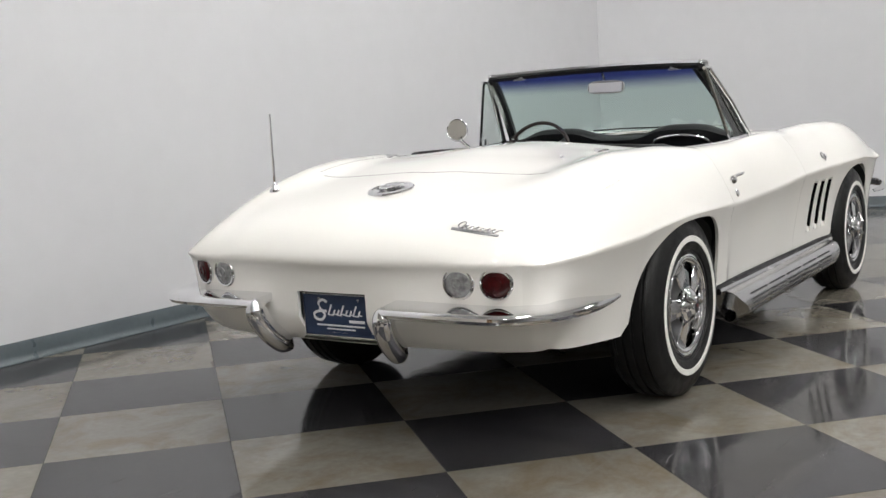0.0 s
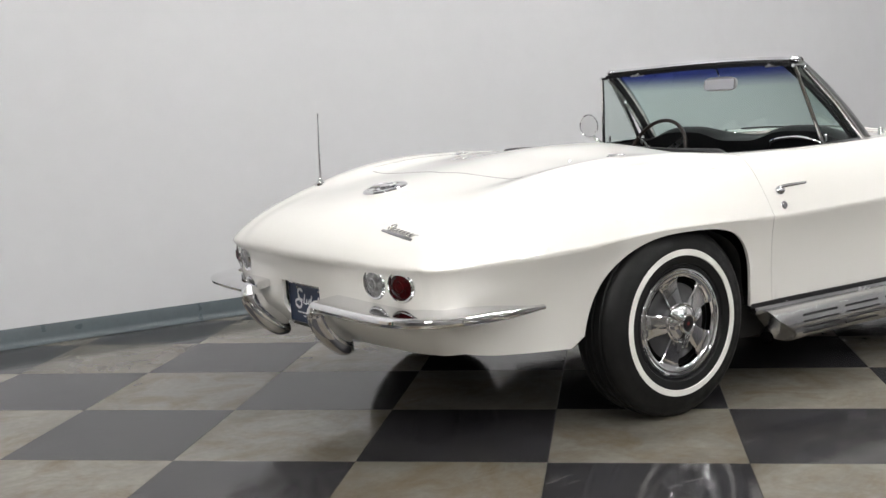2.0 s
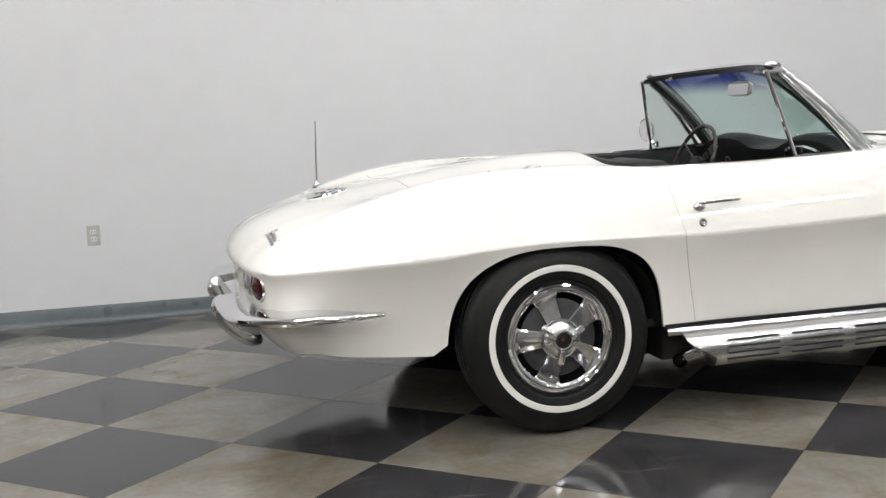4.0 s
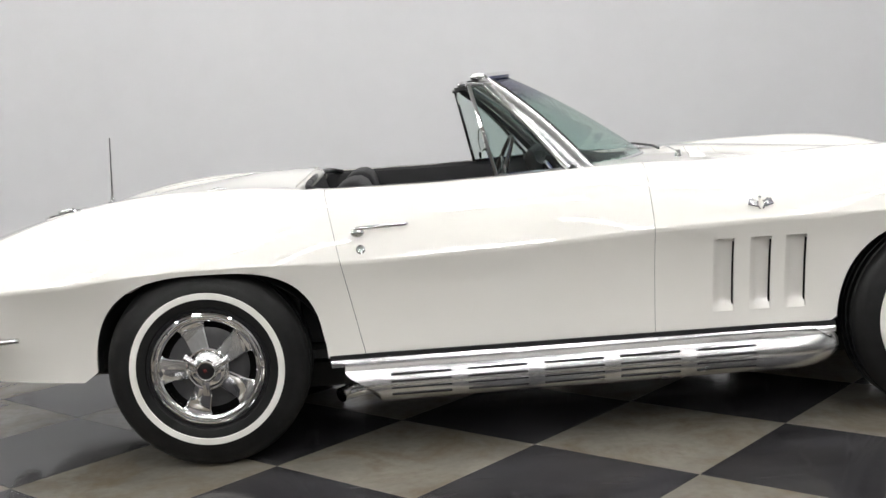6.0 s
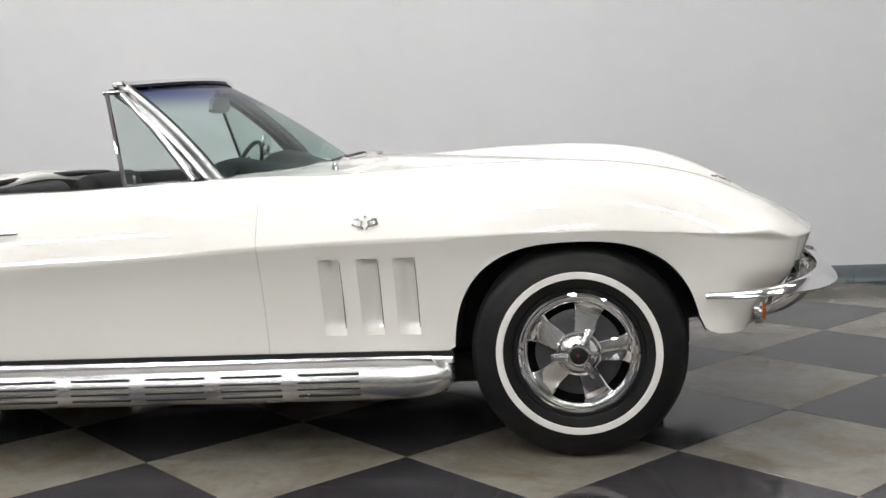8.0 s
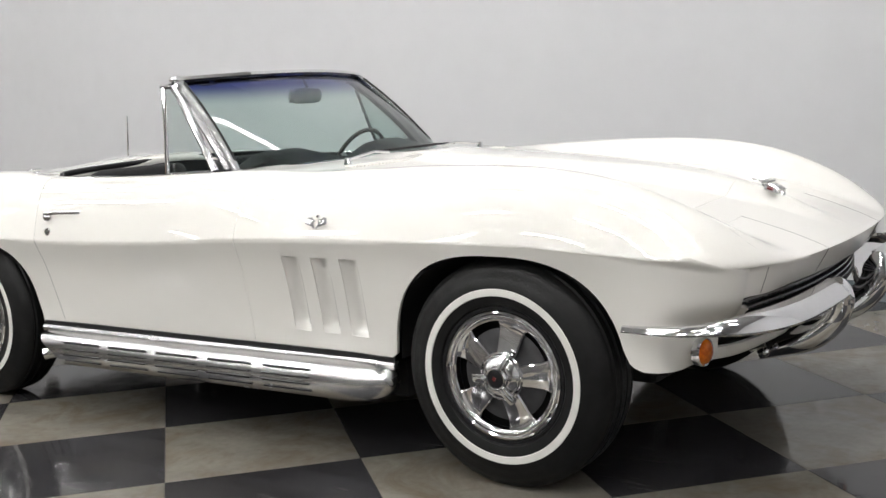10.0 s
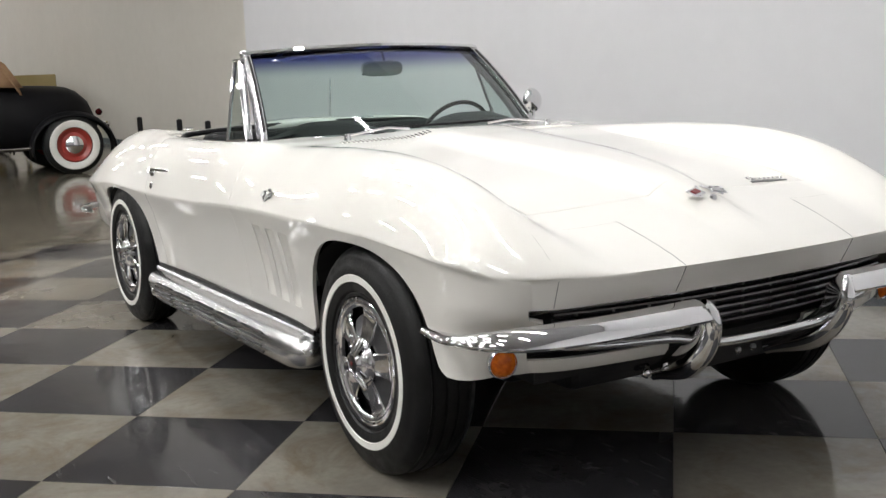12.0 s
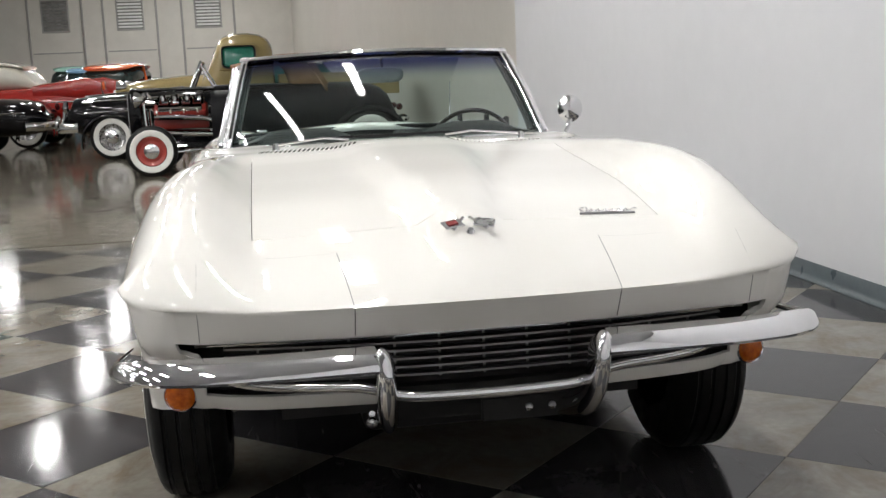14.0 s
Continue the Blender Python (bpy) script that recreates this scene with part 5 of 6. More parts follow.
for y, r in ((.47, .058), (.22, .058), (.345, .032)):
    part("gauge", revolve([(r, 0), (r, .012), (r - .006, .014), (r - .008, .004), (0, .003)], 24, m=Matrix.Translation((1.262, y, .868 if r > .05 else .83)) @ Matrix.Rotation(radians(90), 4, "Z") @ Matrix.Rotation(radians(-12), 4, "X")), M_satin, dash)
part("grab_bar", tube(smooth_path([(1.235, -.18, .87), (1.215, -.22, .90), (1.212, -.33, .915), (1.215, -.44, .90), (1.235, -.48, .87)], 16), .008, 8), M_chrome, dash)
sw = new("steering_wheel")
sw.parent = cab
tagged(sw, "dark wood-rim steering wheel with chrome spokes")
SW = Matrix.Translation((1.085, .370, .834)) @ Matrix.Rotation(radians(-68), 4, "Y")
ring_path = [SW @ Vector((.180 * math.cos(a), .180 * math.sin(a), 0)) for a in np.linspace(0, 2 * math.pi, 48, endpoint=False)]
part("wheel_rim", tube(ring_path, .0092, 10, up=(.9, 0, .4), close=True), M_wood, sw, "dark wood rim")
for k in range(3):
    a = radians(60 + 120 * k)
    part("wheel_spoke", add_sweep(bmesh.new(), [SW @ Vector((.03 * math.cos(a), .03 * math.sin(a), -.02)), SW @ Vector((.184 * math.cos(a), .184 * math.sin(a), 0))], [(.013, .002), (-.013, .002), (-.013, -.002), (.013, -.002)], up=(.9, 0, .4)), M_satin, sw)
part("wheel_hub", add_cyl(bmesh.new(), .042, .034, .03, SW @ pose(0, 0, -.012), 20), M_black, sw)
part("steering_column", tube([SW @ Vector((0, 0, -.02)), SW @ Vector((0, 0, -.28))], .025, 12), M_black, sw)


def seat(sgn):
    st = new("seat")
    st.parent = cab
    tagged(st, "black vinyl bucket seat")
    bm = bmesh.new()
    add_box(bm, (.50, .50, .16), pose(.80, sgn * .34, .44, 0, -6, 0), .05, 3)
    part("seat_cushion", bm, M_vinyl, st)
    bm = bmesh.new()
    add_box(bm, (.13, .49, .52), pose(.545, sgn * .34, .650, 0, -14, 0), .055, 3)
    part("seat_back", bm, M_vinyl, st)
    for k in range(5):
        part("pleat", tube([(.625 - .012, sgn * .34 + (k - 2) * .07, .59), (.57 - .012, sgn * .34 + (k - 2) * .07, .84)], .006, 6, up=(0, 1, 0)), M_vinyl, st)


seat(1)
seat(-1)
part("centre_console", box((.75, .16, .22), pose(.92, 0, .45), .03, 2), M_vinyl, cab)
bm = bmesh.new()
edge = section(.31)
rows = []
for y in np.linspace(-.64, .64, 33):
    ex, ez = (float(np.interp(abs(y), [p.y for p in edge], [getter(p) for p in edge])) for getter in (lambda p: p.x, lambda p: p.z))
    reach = 1 - .35 * (y / .64) ** 2
    rows.append([Vector((ex + dx * reach, y, ez + dz)) for dx, dz in ((-.012, -.0015), (.004, -.0030), (.014, -.006), (.024, -.011), (.031, -.018), (.034, -.026), (.032, -.036))])
add_grid(bm, rows)
part("deck_lip", bm, M_paint, cab, "ivory lip of the rear deck behind the seats")
# the shade under the deck lip is put in as a black panel
bm = bmesh.new()
add_grid(bm, [[r[-2] + Vector((dx, 0, dz)) for dx, dz in ((-.004, -.004), (-.002, -.03), (.010, -.06), (.012, -.16))] for r in rows])
part("waterfall_panel", bm, M_vinyl, cab, "panel behind the seats, blackened for the shade under the deck lip")
bm = bmesh.new()
add_sweep(bm, smooth_path([(.40, -.64, .882), (.352, -.58, .896), (.348, -.3, .908), (.346, 0, .912), (.348, .3, .908), (.352, .58, .896), (.40, .64, .882)], 30), ring(.010, .012, 8))
part("cockpit_welt", bm, M_black, cab, "black edge welt")

# ---- the other vintage cars at the back of the hall ----
def enamel(name, c, rough=0.25, coat=0.8):
    return vary(material(name, c, rough, 0, 0.5, coat, 0.03), 2.0, tuple(v * .92 for v in c), tuple(min(1, v * 1.08) for v in c))


M_hot = vary(material("matt_black_paint", (0.008, 0.008, 0.009), 0.5, 0, 0.12), 2.0, (0.006, 0.006, 0.007), (0.010, 0.010, 0.011))
M_gloss_black = vary(material("gloss_black_paint", (0.004, 0.004, 0.005), 0.08, 0, 0.35), 2.0, (0.003, 0.003, 0.004), (0.005, 0.005, 0.006))
M_tan_top = vary(material("tan_canvas", (0.32, 0.19, 0.10), 0.85), 8, (0.28, 0.16, 0.085), (0.36, 0.22, 0.12), fine=0.08, bump=0.3, bump_scale=300)
M_olive = enamel("mustard_tan_paint", (0.36, 0.28, 0.12))
M_red_paint = enamel("red_paint", (0.36, 0.02, 0.015))
M_cream = enamel("cream_paint", (0.62, 0.60, 0.52))
M_orange = enamel("orange_paint", (0.65, 0.10, 0.015))
M_mint = enamel("mint_green_paint", (0.30, 0.52, 0.44))
M_sky = enamel("pale_blue_paint", (0.22, 0.38, 0.55))
M_engine = enamel("engine_red", (0.32, 0.03, 0.02), 0.4)
M_dark_glass = vary(material("dim_car_glass", (0.02, 0.028, 0.027), 0.06, 0, 0.6), 4, (0.014, 0.02, 0.019), (0.03, 0.042, 0.04))
M_green_glass = vary(material("green_car_glass", (0.03, 0.22, 0.15), 0.08, 0, 0.6), 4, (0.02, 0.16, 0.11), (0.04, 0.27, 0.19))


def old_wheel(parent, x, y, r, width, hub, wall=True, side=1):
    """A simple whitewall wheel; side: which way its face looks along y."""
    ob = new("wheel")
    ob.parent = parent
    ob.matrix_basis = pose(x, y, r, 0, 0, 0 if side > 0 else 180)
    w = width / 2
    part("tyre", revolve([(r * .58, w * .75), (r * .62, w * .95), (r * .8, w), (r * .93, w * .85), (r, w * .55), (r, -w * .55), (r * .93, -w * .85), (r * .6, -w)], 36), M_tyre, ob)
    if wall:
        part("whitewall", revolve([(r * .60, w * .96), (r * .64, w * 1.04), (r * .82, w * 1.04), (r * .84, w * .98)], 36), M_white, ob, "wide white tyre band")
    part("rim", revolve([(r * .60, w * .78), (r * .56, w * .95), (r * .50, w * .80), (r * .42, w * .60), (r * .30, w * .66)], 32), hub, ob)
    part("hub_cap", revolve([(r * .32, w * .62), (r * .30, w * .78), (r * .2, w * .95), (r * .08, w * 1.05), (0, w * 1.06)], 24), M_chrome, ob)
    return ob


def loft(stations_, n=16, power=2.6, half=False):
    """A closed body of superelliptic sections: (x, half width, bottom, top)."""
    bm = bmesh.new()
    rows = []
    for x, w, zb, zt in stations_:
        r = []
        for k in range(n):
            a = 2 * math.pi * k / n
            c, s_ = math.cos(a), math.sin(a)
            r.append(Vector((x, w * math.copysign(abs(c) ** (2 / power), c), (zb + zt) / 2 + (zt - zb) / 2 * math.copysign(abs(s_) ** (2 / power), s_))))
        rows.append(r)
    vs = add_grid(bm, rows, close_v=True)
    for row in (vs[0], vs[-1]):
        bm.faces.new(row)
    return bm


def profile_loft(a, b, n, w, zb, zt):
    return [(a + (b - a) * k / (n - 1), w(a + (b - a) * k / (n - 1)), zb(a + (b - a) * k / (n - 1)), zt(a + (b - a) * k / (n - 1))) for k in range(n)]


def fender(parent, x, y, r, w, material_, tail=.5, lead=.35):
    """A swept wing over a wheel."""
    bm = bmesh.new()
    rows = []
    for k in range(17):
        a = math.pi * (-.08 + 1.16 * k / 16)
        px, pz = x + (r + .07) * math.cos(a) * (1 + (lead if math.cos(a) > 0 else tail) * .4), r + (r + .07) * math.sin(a) * .96
        rows.append([Vector((px, y + w * u, pz - .055 * u * u - .01)) for u in (-1, -.75, -.4, 0, .4, .75, 1)])
    add_grid(bm, rows)
    ob = part("fender", bm, material_, parent)
    thick(ob, .02)
    return ob


def hot_rod():
    car_ = thing("hot_rod", "matt black hot rod, tan canvas top, red wheels, bare engine", "car", "cars at the back of the hall")
    zt = curve((-.42, .62), (-.36, .80), (-.22, .98), (-.02, 1.06), (.5, 1.08), (1.0, 1.07), (2.0, 1.02))
    zb = curve((-.42, .52), (-.2, .40), (.2, .28), (2.0, .27))
    ww = curve((-.42, .30), (-.3, .46), (0, .62), (.5, .70), (1.2, .68), (2.0, .52))
    part("body", loft(profile_loft(-.42, 2.0, 22, ww, zb, zt), 20, 3.2), M_hot, car_, "matt black steel body")
    part("frame_rail", box((3.3, .9, .10), pose(1.35, 0, .36), .02), M_gloss_black, car_)
    top_rows = []
    bm = bmesh.new()
    for x, z, w in ((.50, 1.06, .60), (.57, 1.18, .60), (.68, 1.37, .60), (.74, 1.44, .60), (.84, 1.475, .60), (1.12, 1.465, .60), (1.42, 1.41, .58), (1.72, 1.35, .55)):
        top_rows.append([Vector((x, w * u, z - (.05 * abs(u) ** 3 + (.05 if abs(u) > .99 else 0)) * (1 - .75 * ease((x - 1.1) / .5)))) for u in (-1.01, -1, -.8, -.4, 0, .4, .8, 1, 1.01)])
    add_grid(bm, top_rows)
    thick(part("canvas_top", bm, M_tan_top, car_, "tan canvas roof"), .02)
    for sgn in (1, -1):
        bm = bmesh.new()
        bm.faces.new([bm.verts.new(Vector((x, sgn * .595, z))) for x, z in ((.49, 1.06), (.56, 1.18), (.67, 1.35), (.76, 1.41), (1.16, 1.40), (1.03, 1.27), (.97, 1.08))])
        thick(part("canvas_quarter", bm, M_tan_top, car_), .015)
    part("cockpit_opening", box((1.0, 1.1, .02), pose(1.3, 0, 1.075)), M_vinyl, car_, "dark cockpit", smooth=False)
    part("windscreen_frame", tube([(1.74, -.55, 1.04), (1.68, -.54, 1.33), (1.68, .54, 1.33), (1.74, .55, 1.04)], .020, 8), M_chrome, car_)
    part("screen_glass", box((.012, 1.04, .28), pose(1.71, 0, 1.19, 0, -13, 0)), M_glass, car_, smooth=False)
    part("radiator_shell", loft([(2.90, .26, .50, 1.08), (2.94, .28, .46, 1.10), (3.02, .28, .46, 1.10), (3.05, .25, .50, 1.06)], 20, 4), M_gloss_black, car_)
    part("radiator_grille", box((.02, .42, .5), pose(3.055, 0, .76), .005), M_satin, car_)
    eng = part("engine_block", box((.70, .38, .15), pose(2.40, 0, .63), .03, 2), M_engine, car_, "red engine block with chrome fittings")
    part("oil_pan", box((.62, .26, .12), pose(2.40, 0, .45), .03, 2), M_gloss_black, eng)
    for k in range(5):
        part("intake_runner", tube([(2.12 + .14 * k, -.26, .86), (2.12 + .14 * k, -.12, .94), (2.12 + .14 * k, .12, .94), (2.12 + .14 * k, .26, .86)], .020, 8), M_chrome, eng)
    for sgn in (1, -1):
        part("cylinder_head", box((.66, .18, .12), pose(2.40, sgn * .24, .79, sgn * -35, 0, 0), .02, 2), M_engine, eng)
        part("valve_cover", box((.56, .10, .06), pose(2.40, sgn * .315, .83, sgn * -35, 0, 0), .02, 2), M_chrome, eng)
        part("header_tube", tube(smooth_path([(2.72, sgn * .34, .72), (2.4, sgn * .37, .71), (2.05, sgn * .38, .68), (1.9, sgn * .40, .58)], 14), .034, 10), M_chrome, eng)
        for k in range(4):
            part("exhaust_stub", tube([(2.14 + .17 * k, sgn * .26, .76), (2.13 + .17 * k, sgn * .37, .71)], .024, 8), M_chrome, eng)
            part("spark_plug", add_cyl(bmesh.new(), .014, .010, .06, pose(2.18 + .17 * k, sgn * .37, .79, sgn * -60, 0, 0), 8), M_cream, eng)
        part("generator", add_cyl(bmesh.new(), .055, .055, .16, pose(2.80, sgn * .20, .90, 0, 90, 0), 16), M_chrome, eng)
        part("radiator_hose", tube(smooth_path([(2.74, sgn * .16, .80), (2.84, sgn * .17, .92), (2.92, sgn * .14, .98)], 10), .022, 8), M_chrome, eng)
        part("hood_stay", tube([(2.84, sgn * .29, .52), (2.86, sgn * .29, 1.03)], .018, 8), M_chrome, car_)
        part("side_pipe", tube([(2.72, sgn * .44, .52), (1.75, sgn * .48, .47)], .034, 10), M_chrome, car_)
        part("axle_strut", tube([(2.75, sgn * .5, .34), (1.9, sgn * .36, .36)], .02, 8), M_chrome, car_)
        part("axle_strut", tube([(2.75, sgn * .5, .26), (1.9, sgn * .36, .30)], .016, 8), M_chrome, car_)
        lamp_ = part("headlamp", revolve([(.10, 0), (.105, .03), (.09, .06), (.05, .12), (0, .14)], 24, m=pose(2.95, sgn * .42, .95, 0, 0, 90)), M_chrome, car_)
        part("lens", revolve([(.098, -.002), (.05, -.018), (0, -.022)], 20, m=pose(2.95, sgn * .42, .95, 0, 0, 90)), M_lens_clear, lamp_)
        part("tail_lamp", add_sphere(bmesh.new(), .045, pose(-.44, sgn * .34, .72), 12, 8), M_lens_red, car_)
        fender(car_, 0, sgn * .70, .36, .13, M_hot)
        part("running_strip", tube([(.45, sgn * .70, .34), (1.2, sgn * .66, .34)], .014, 8), M_chrome, car_)
    for k in range(4):
        part("carburettor", add_cyl(bmesh.new(), .06, .05, .08, pose(2.16 + .16 * k, 0, .96), 14), M_chrome, eng)
    part("hood_top", loft([(1.96, .40, 1.035, 1.075), (2.4, .34, 1.035, 1.08), (2.92, .25, 1.04, 1.085)], 16, 4), M_gloss_black, car_, "black hood top panel")
    part("hood_hinge", tube([(1.98, 0, 1.08), (2.92, 0, 1.09)], .008, 6), M_chrome, car_)
    part("axle_beam", tube([(2.75, -.62, .33), (2.75, .62, .33)], .03, 10), M_chrome, car_)
    part("nerf_bar", tube(smooth_path([(-.50, -.5, .55), (-.56, -.3, .58), (-.56, .3, .58), (-.50, .5, .55)], 16), .02, 8), M_chrome, car_)
    for x, r, w in ((0, .355, .22), (2.75, .318, .16)):
        for sgn in (1, -1):
            old_wheel(car_, x, sgn * .74, r, w, M_engine, True, sgn)
    return car_


def pickup():
    car_ = thing("pickup_truck", "mustard-tan vintage pickup truck with green-tinted glass", "truck", "cars at the back of the hall")
    part("cab", loft([(.94, .58, .6, 1.40), (.96, .66, .55, 1.58), (1.02, .70, .52, 1.68), (1.14, .73, .5, 1.75), (1.32, .745, .5, 1.78), (1.54, .745, .5, 1.775), (1.68, .73, .5, 1.73), (1.76, .71, .5, 1.64), (1.84, .69, .5, 1.46), (1.93, .66, .5, 1.22), (2.02, .62, .5, 1.10)], 28, 3.4), M_olive, car_, "rounded tan cab")
    for sgn in (1, -1):
        win = part("window_frame", loft([(1.16, .03, 1.20, 1.56), (1.22, .035, 1.17, 1.60), (1.66, .035, 1.17, 1.60), (1.74, .03, 1.19, 1.48)], 12, 5), M_olive, car_)
        win.matrix_basis = pose(0, sgn * .712, 1.385, sgn * 6, 0, 0) @ pose(0, 0, -1.385)
        part("window_seal", box((.50, .02, .35), pose(1.45, sgn * .757, 1.385, sgn * 6, 0, 0), .06, 2), M_vinyl, car_, "black window seal")
        part("window_pane", box((.45, .02, .30), pose(1.45, sgn * .764, 1.385, sgn * 6, 0, 0), .05, 2), M_green_glass, car_, "green side window")
        part("running_board", box((1.3, .24, .05), pose(1.45, sgn * .78, .42), .02), M_olive, car_)
        fender(car_, 0.1, sgn * .80, .38, .14, M_olive)
        fender(car_, 2.95, sgn * .76, .38, .16, M_olive, .9, .3)
        part("headlamp", revolve([(.11, 0), (.11, .04), (.07, .14), (0, .18)], 20, m=pose(3.25, sgn * .55, .98, 0, 0, 90)), M_chrome, car_)
        part("bed_side", box((1.75, .05, .38), pose(-.02, sgn * .66, .90), .012), M_olive, car_)
    part("rear_window", box((.03, .6, .24), pose(.985, 0, 1.42, 0, 6, 0), .04), M_green_glass, car_)
    part("windscreen_glass", box((.03, .98, .24), pose(1.80, 0, 1.42, 0, -24, 0), .04), M_dark_glass, car_)
    part("hood", loft([(1.95, .58, .5, 1.16), (2.3, .52, .5, 1.14), (2.8, .42, .5, 1.10), (3.2, .32, .48, 1.04), (3.32, .26, .5, .98)], 20, 3), M_olive, car_)
    part("grille", loft([(3.30, .24, .5, .98), (3.36, .20, .5, .94)], 16, 3), M_satin, car_)
    part("bed_floor", box((1.75, 1.3, .06), pose(-.02, 0, .76)), M_olive, car_, smooth=False)
    part("tailgate", box((.05, 1.36, .38), pose(-.90, 0, .90), .012), M_olive, car_)
    part("bed_front", box((.05, 1.36, .38), pose(.86, 0, .90), .012), M_olive, car_)
    part("front_bumper", tube(smooth_path([(3.42, -.8, .52), (3.50, -.4, .54), (3.50, .4, .54), (3.42, .8, .52)], 14), .05, 10), M_chrome, car_)
    for x in (.1, 2.95):
        for sgn in (1, -1):
            old_wheel(car_, x, sgn * .74, .37, .18, M_olive, True, sgn)
    return car_


def sedan(label, paint, roof, length=4.9, height=1.52, hood=1.02, white=True, name="vintage_car", fins=0.0, open_top=False, glass=None, quarters=False):
    """A rounded 1940s or 1950s car: lower body, glasshouse, roof, wings, bumpers and wheels."""
    car_ = thing(name, label, "car", "cars at the back of the hall")
    L = length
    wb = L * .58
    a, b = -L * .26, L * .74
    zt = curve((a, .70), (a + .12, .86 + fins), (a + .6, .98 + fins * .6), (wb * .25, 1.02), (wb * .72, 1.03), (wb * .95, hood), (b - .3, hood - (.03 if open_top else .08)), (b - .08, hood - (.10 if open_top else .22)), (b, .62))
    zb = curve((a, .46), (a + .3, .34), (wb * .5, .30), (b - .3, .36), (b, .48))
    ww = curve((a, .62), (a + .25, .80), (wb * .3, .88), (wb * .7, .88), (b - .35, .82), (b - .08, .66), (b, .52))
    part("body", loft(profile_loft(a, b, 26, ww, zb, zt), 24, 3.4), paint, car_)
    c0, c1 = wb * .02, wb * (.58 if open_top else .76)
    if open_top:
        part("cockpit", loft([(c0 + .1, .50, .98, 1.045), (c0 + .3, .60, .98, 1.05), (c1 - .6, .62, .98, 1.055), (c1 - .35, .56, .98, 1.05)], 16, 4), M_vinyl, car_, "black vinyl cockpit")
        part("windscreen_frame", tube([(c1 - .02, -.56, 1.0), (c1 - .22, -.52, height), (c1 - .22, .52, height), (c1 - .02, .56, 1.0)], .022, 8), M_chrome, car_, "raked chrome windscreen frame")
        part("hood_strip", tube([(c1 + .1, 0, 1.045), (wb * .95, 0, hood + .012), (b - .3, 0, hood - .02)], .014, 6), M_chrome, car_)
        for sgn in (1, -1):
            part("hood_strip", tube([(c1 - .2, sgn * .84, .93), (wb * .9, sgn * .81, .90), (b - .35, sgn * .74, .88)], .014, 6), M_chrome, car_)
        part("windscreen_post", tube([(c1 - .02, 0, 1.02), (c1 - .22, 0, height)], .014, 8), M_chrome, car_)
        part("windscreen_stay", tube([(c1 - .40, .55, 1.03), (c1 - .20, .53, height - .04)], .016, 8), M_chrome, car_)
        part("windscreen_stay", tube([(c1 - .40, -.55, 1.03), (c1 - .20, -.53, height - .04)], .016, 8), M_chrome, car_)
    else:
        gl = loft([(c0 - .18, .52, .95, 1.04), (c0 + .12, .64, .92, height - .13), (c0 + .5, .70, .92, height - .05), (c1 - .55, .70, .92, height - .05), (c1 - .22, .66, .92, height - .14), (c1 + .14, .60, .95, 1.05)], 24, 3.2)
        part("glasshouse", gl, glass or M_dark_glass, car_, "dark window glass")
        part("roof", loft([(c0 + .02, .50, height - .16, height - .10), (c0 + .25, .64, height - .13, height - .03), (c0 + .6, .69, height - .12, height), (c1 - .6, .69, height - .12, height), (c1 - .32, .63, height - .13, height - .03), (c1 - .16, .52, height - .15, height - .09)], 20, 2.8), roof, car_)
    if quarters:
        part("rear_quarter", loft([(c0 - .22, .54, .93, 1.06), (c0 - .02, .64, .93, height - .20), (c0 + .14, .68, .93, height - .10), (c0 + .34, .715, .93, height - .045), (c0 + .42, .715, .93, height - .05)], 24, 3.2), roof, car_, "cream rear roof quarters")
        for sgn in (1, -1):
            part("tail_fin", loft([(a + .02, .05, .80, .96 + fins), (a + .3, .06, .80, 1.03 + fins), (a + 1.2, .05, .82, 1.02)], 12, 3), paint, car_).location = (0, sgn * .78, 0)
            part("tail_light", box((.05, .10, .13), pose(a - .02, sgn * .78, .98), .015, 2), M_orange, car_, "square orange tail light")
    for sgn in (1, -1):
        if not open_top:
            part("door_pillar", tube([((c0 + c1) / 2, sgn * .74, 1.0), ((c0 + c1) / 2, sgn * .66, height - .08)], .03, 8), paint, car_)
        part("side_trim", tube([(a + .3, sgn * (ww(a + .3) + .005), .74), (wb * .5, sgn * .895, .74), (b - .4, sgn * (ww(b - .4) + .008), .72)], .014, 8), M_chrome, car_)
        part("headlamp", revolve([(.10, 0), (.105, .02), (.09, .05), (0, .09)], 20, m=pose(b - .10, sgn * .56, .80, 0, 0, -90)), M_chrome, car_)
        part("tail_lamp", add_sphere(bmesh.new(), .07, pose(a + .05, sgn * .60, .80) @ Matrix.Diagonal((.6, 1, 1, 1)), 12, 8), M_lens_red, car_)
        fender(car_, 0, sgn * .82, .34, .12, paint)
        fender(car_, wb, sgn * .80, .34, .13, paint)
        for x in (0, wb):
            old_wheel(car_, x, sgn * .80, .34, .18, M_satin, white, sgn)
    for x, d in ((a - .06, -1), (b + .06, 1)):
        part("bumper", add_sweep(bmesh.new(), smooth_path([(x - d * .35, -.90, .50), (x - d * .04, -.72, .50), (x + d * .04, 0, .50), (x - d * .04, .72, .50), (x - d * .35, .90, .50)], 20), ring(.03, .075, 10)), M_chrome, car_)
        for sgn in (1, -1):
            part("bumper_guard", add_sphere(bmesh.new(), .07, pose(x + d * .06, sgn * .3, .54) @ Matrix.Diagonal((.6, .7, 1.6, 1)), 12, 8), M_chrome, car_)
    part("grille", box((.05, .9, .20), pose(b - .02, 0, .66), .02), M_chrome, car_)
    return car_


hot_rod().matrix_basis = pose(-9.40, .87, 0, 0, 0, -90)


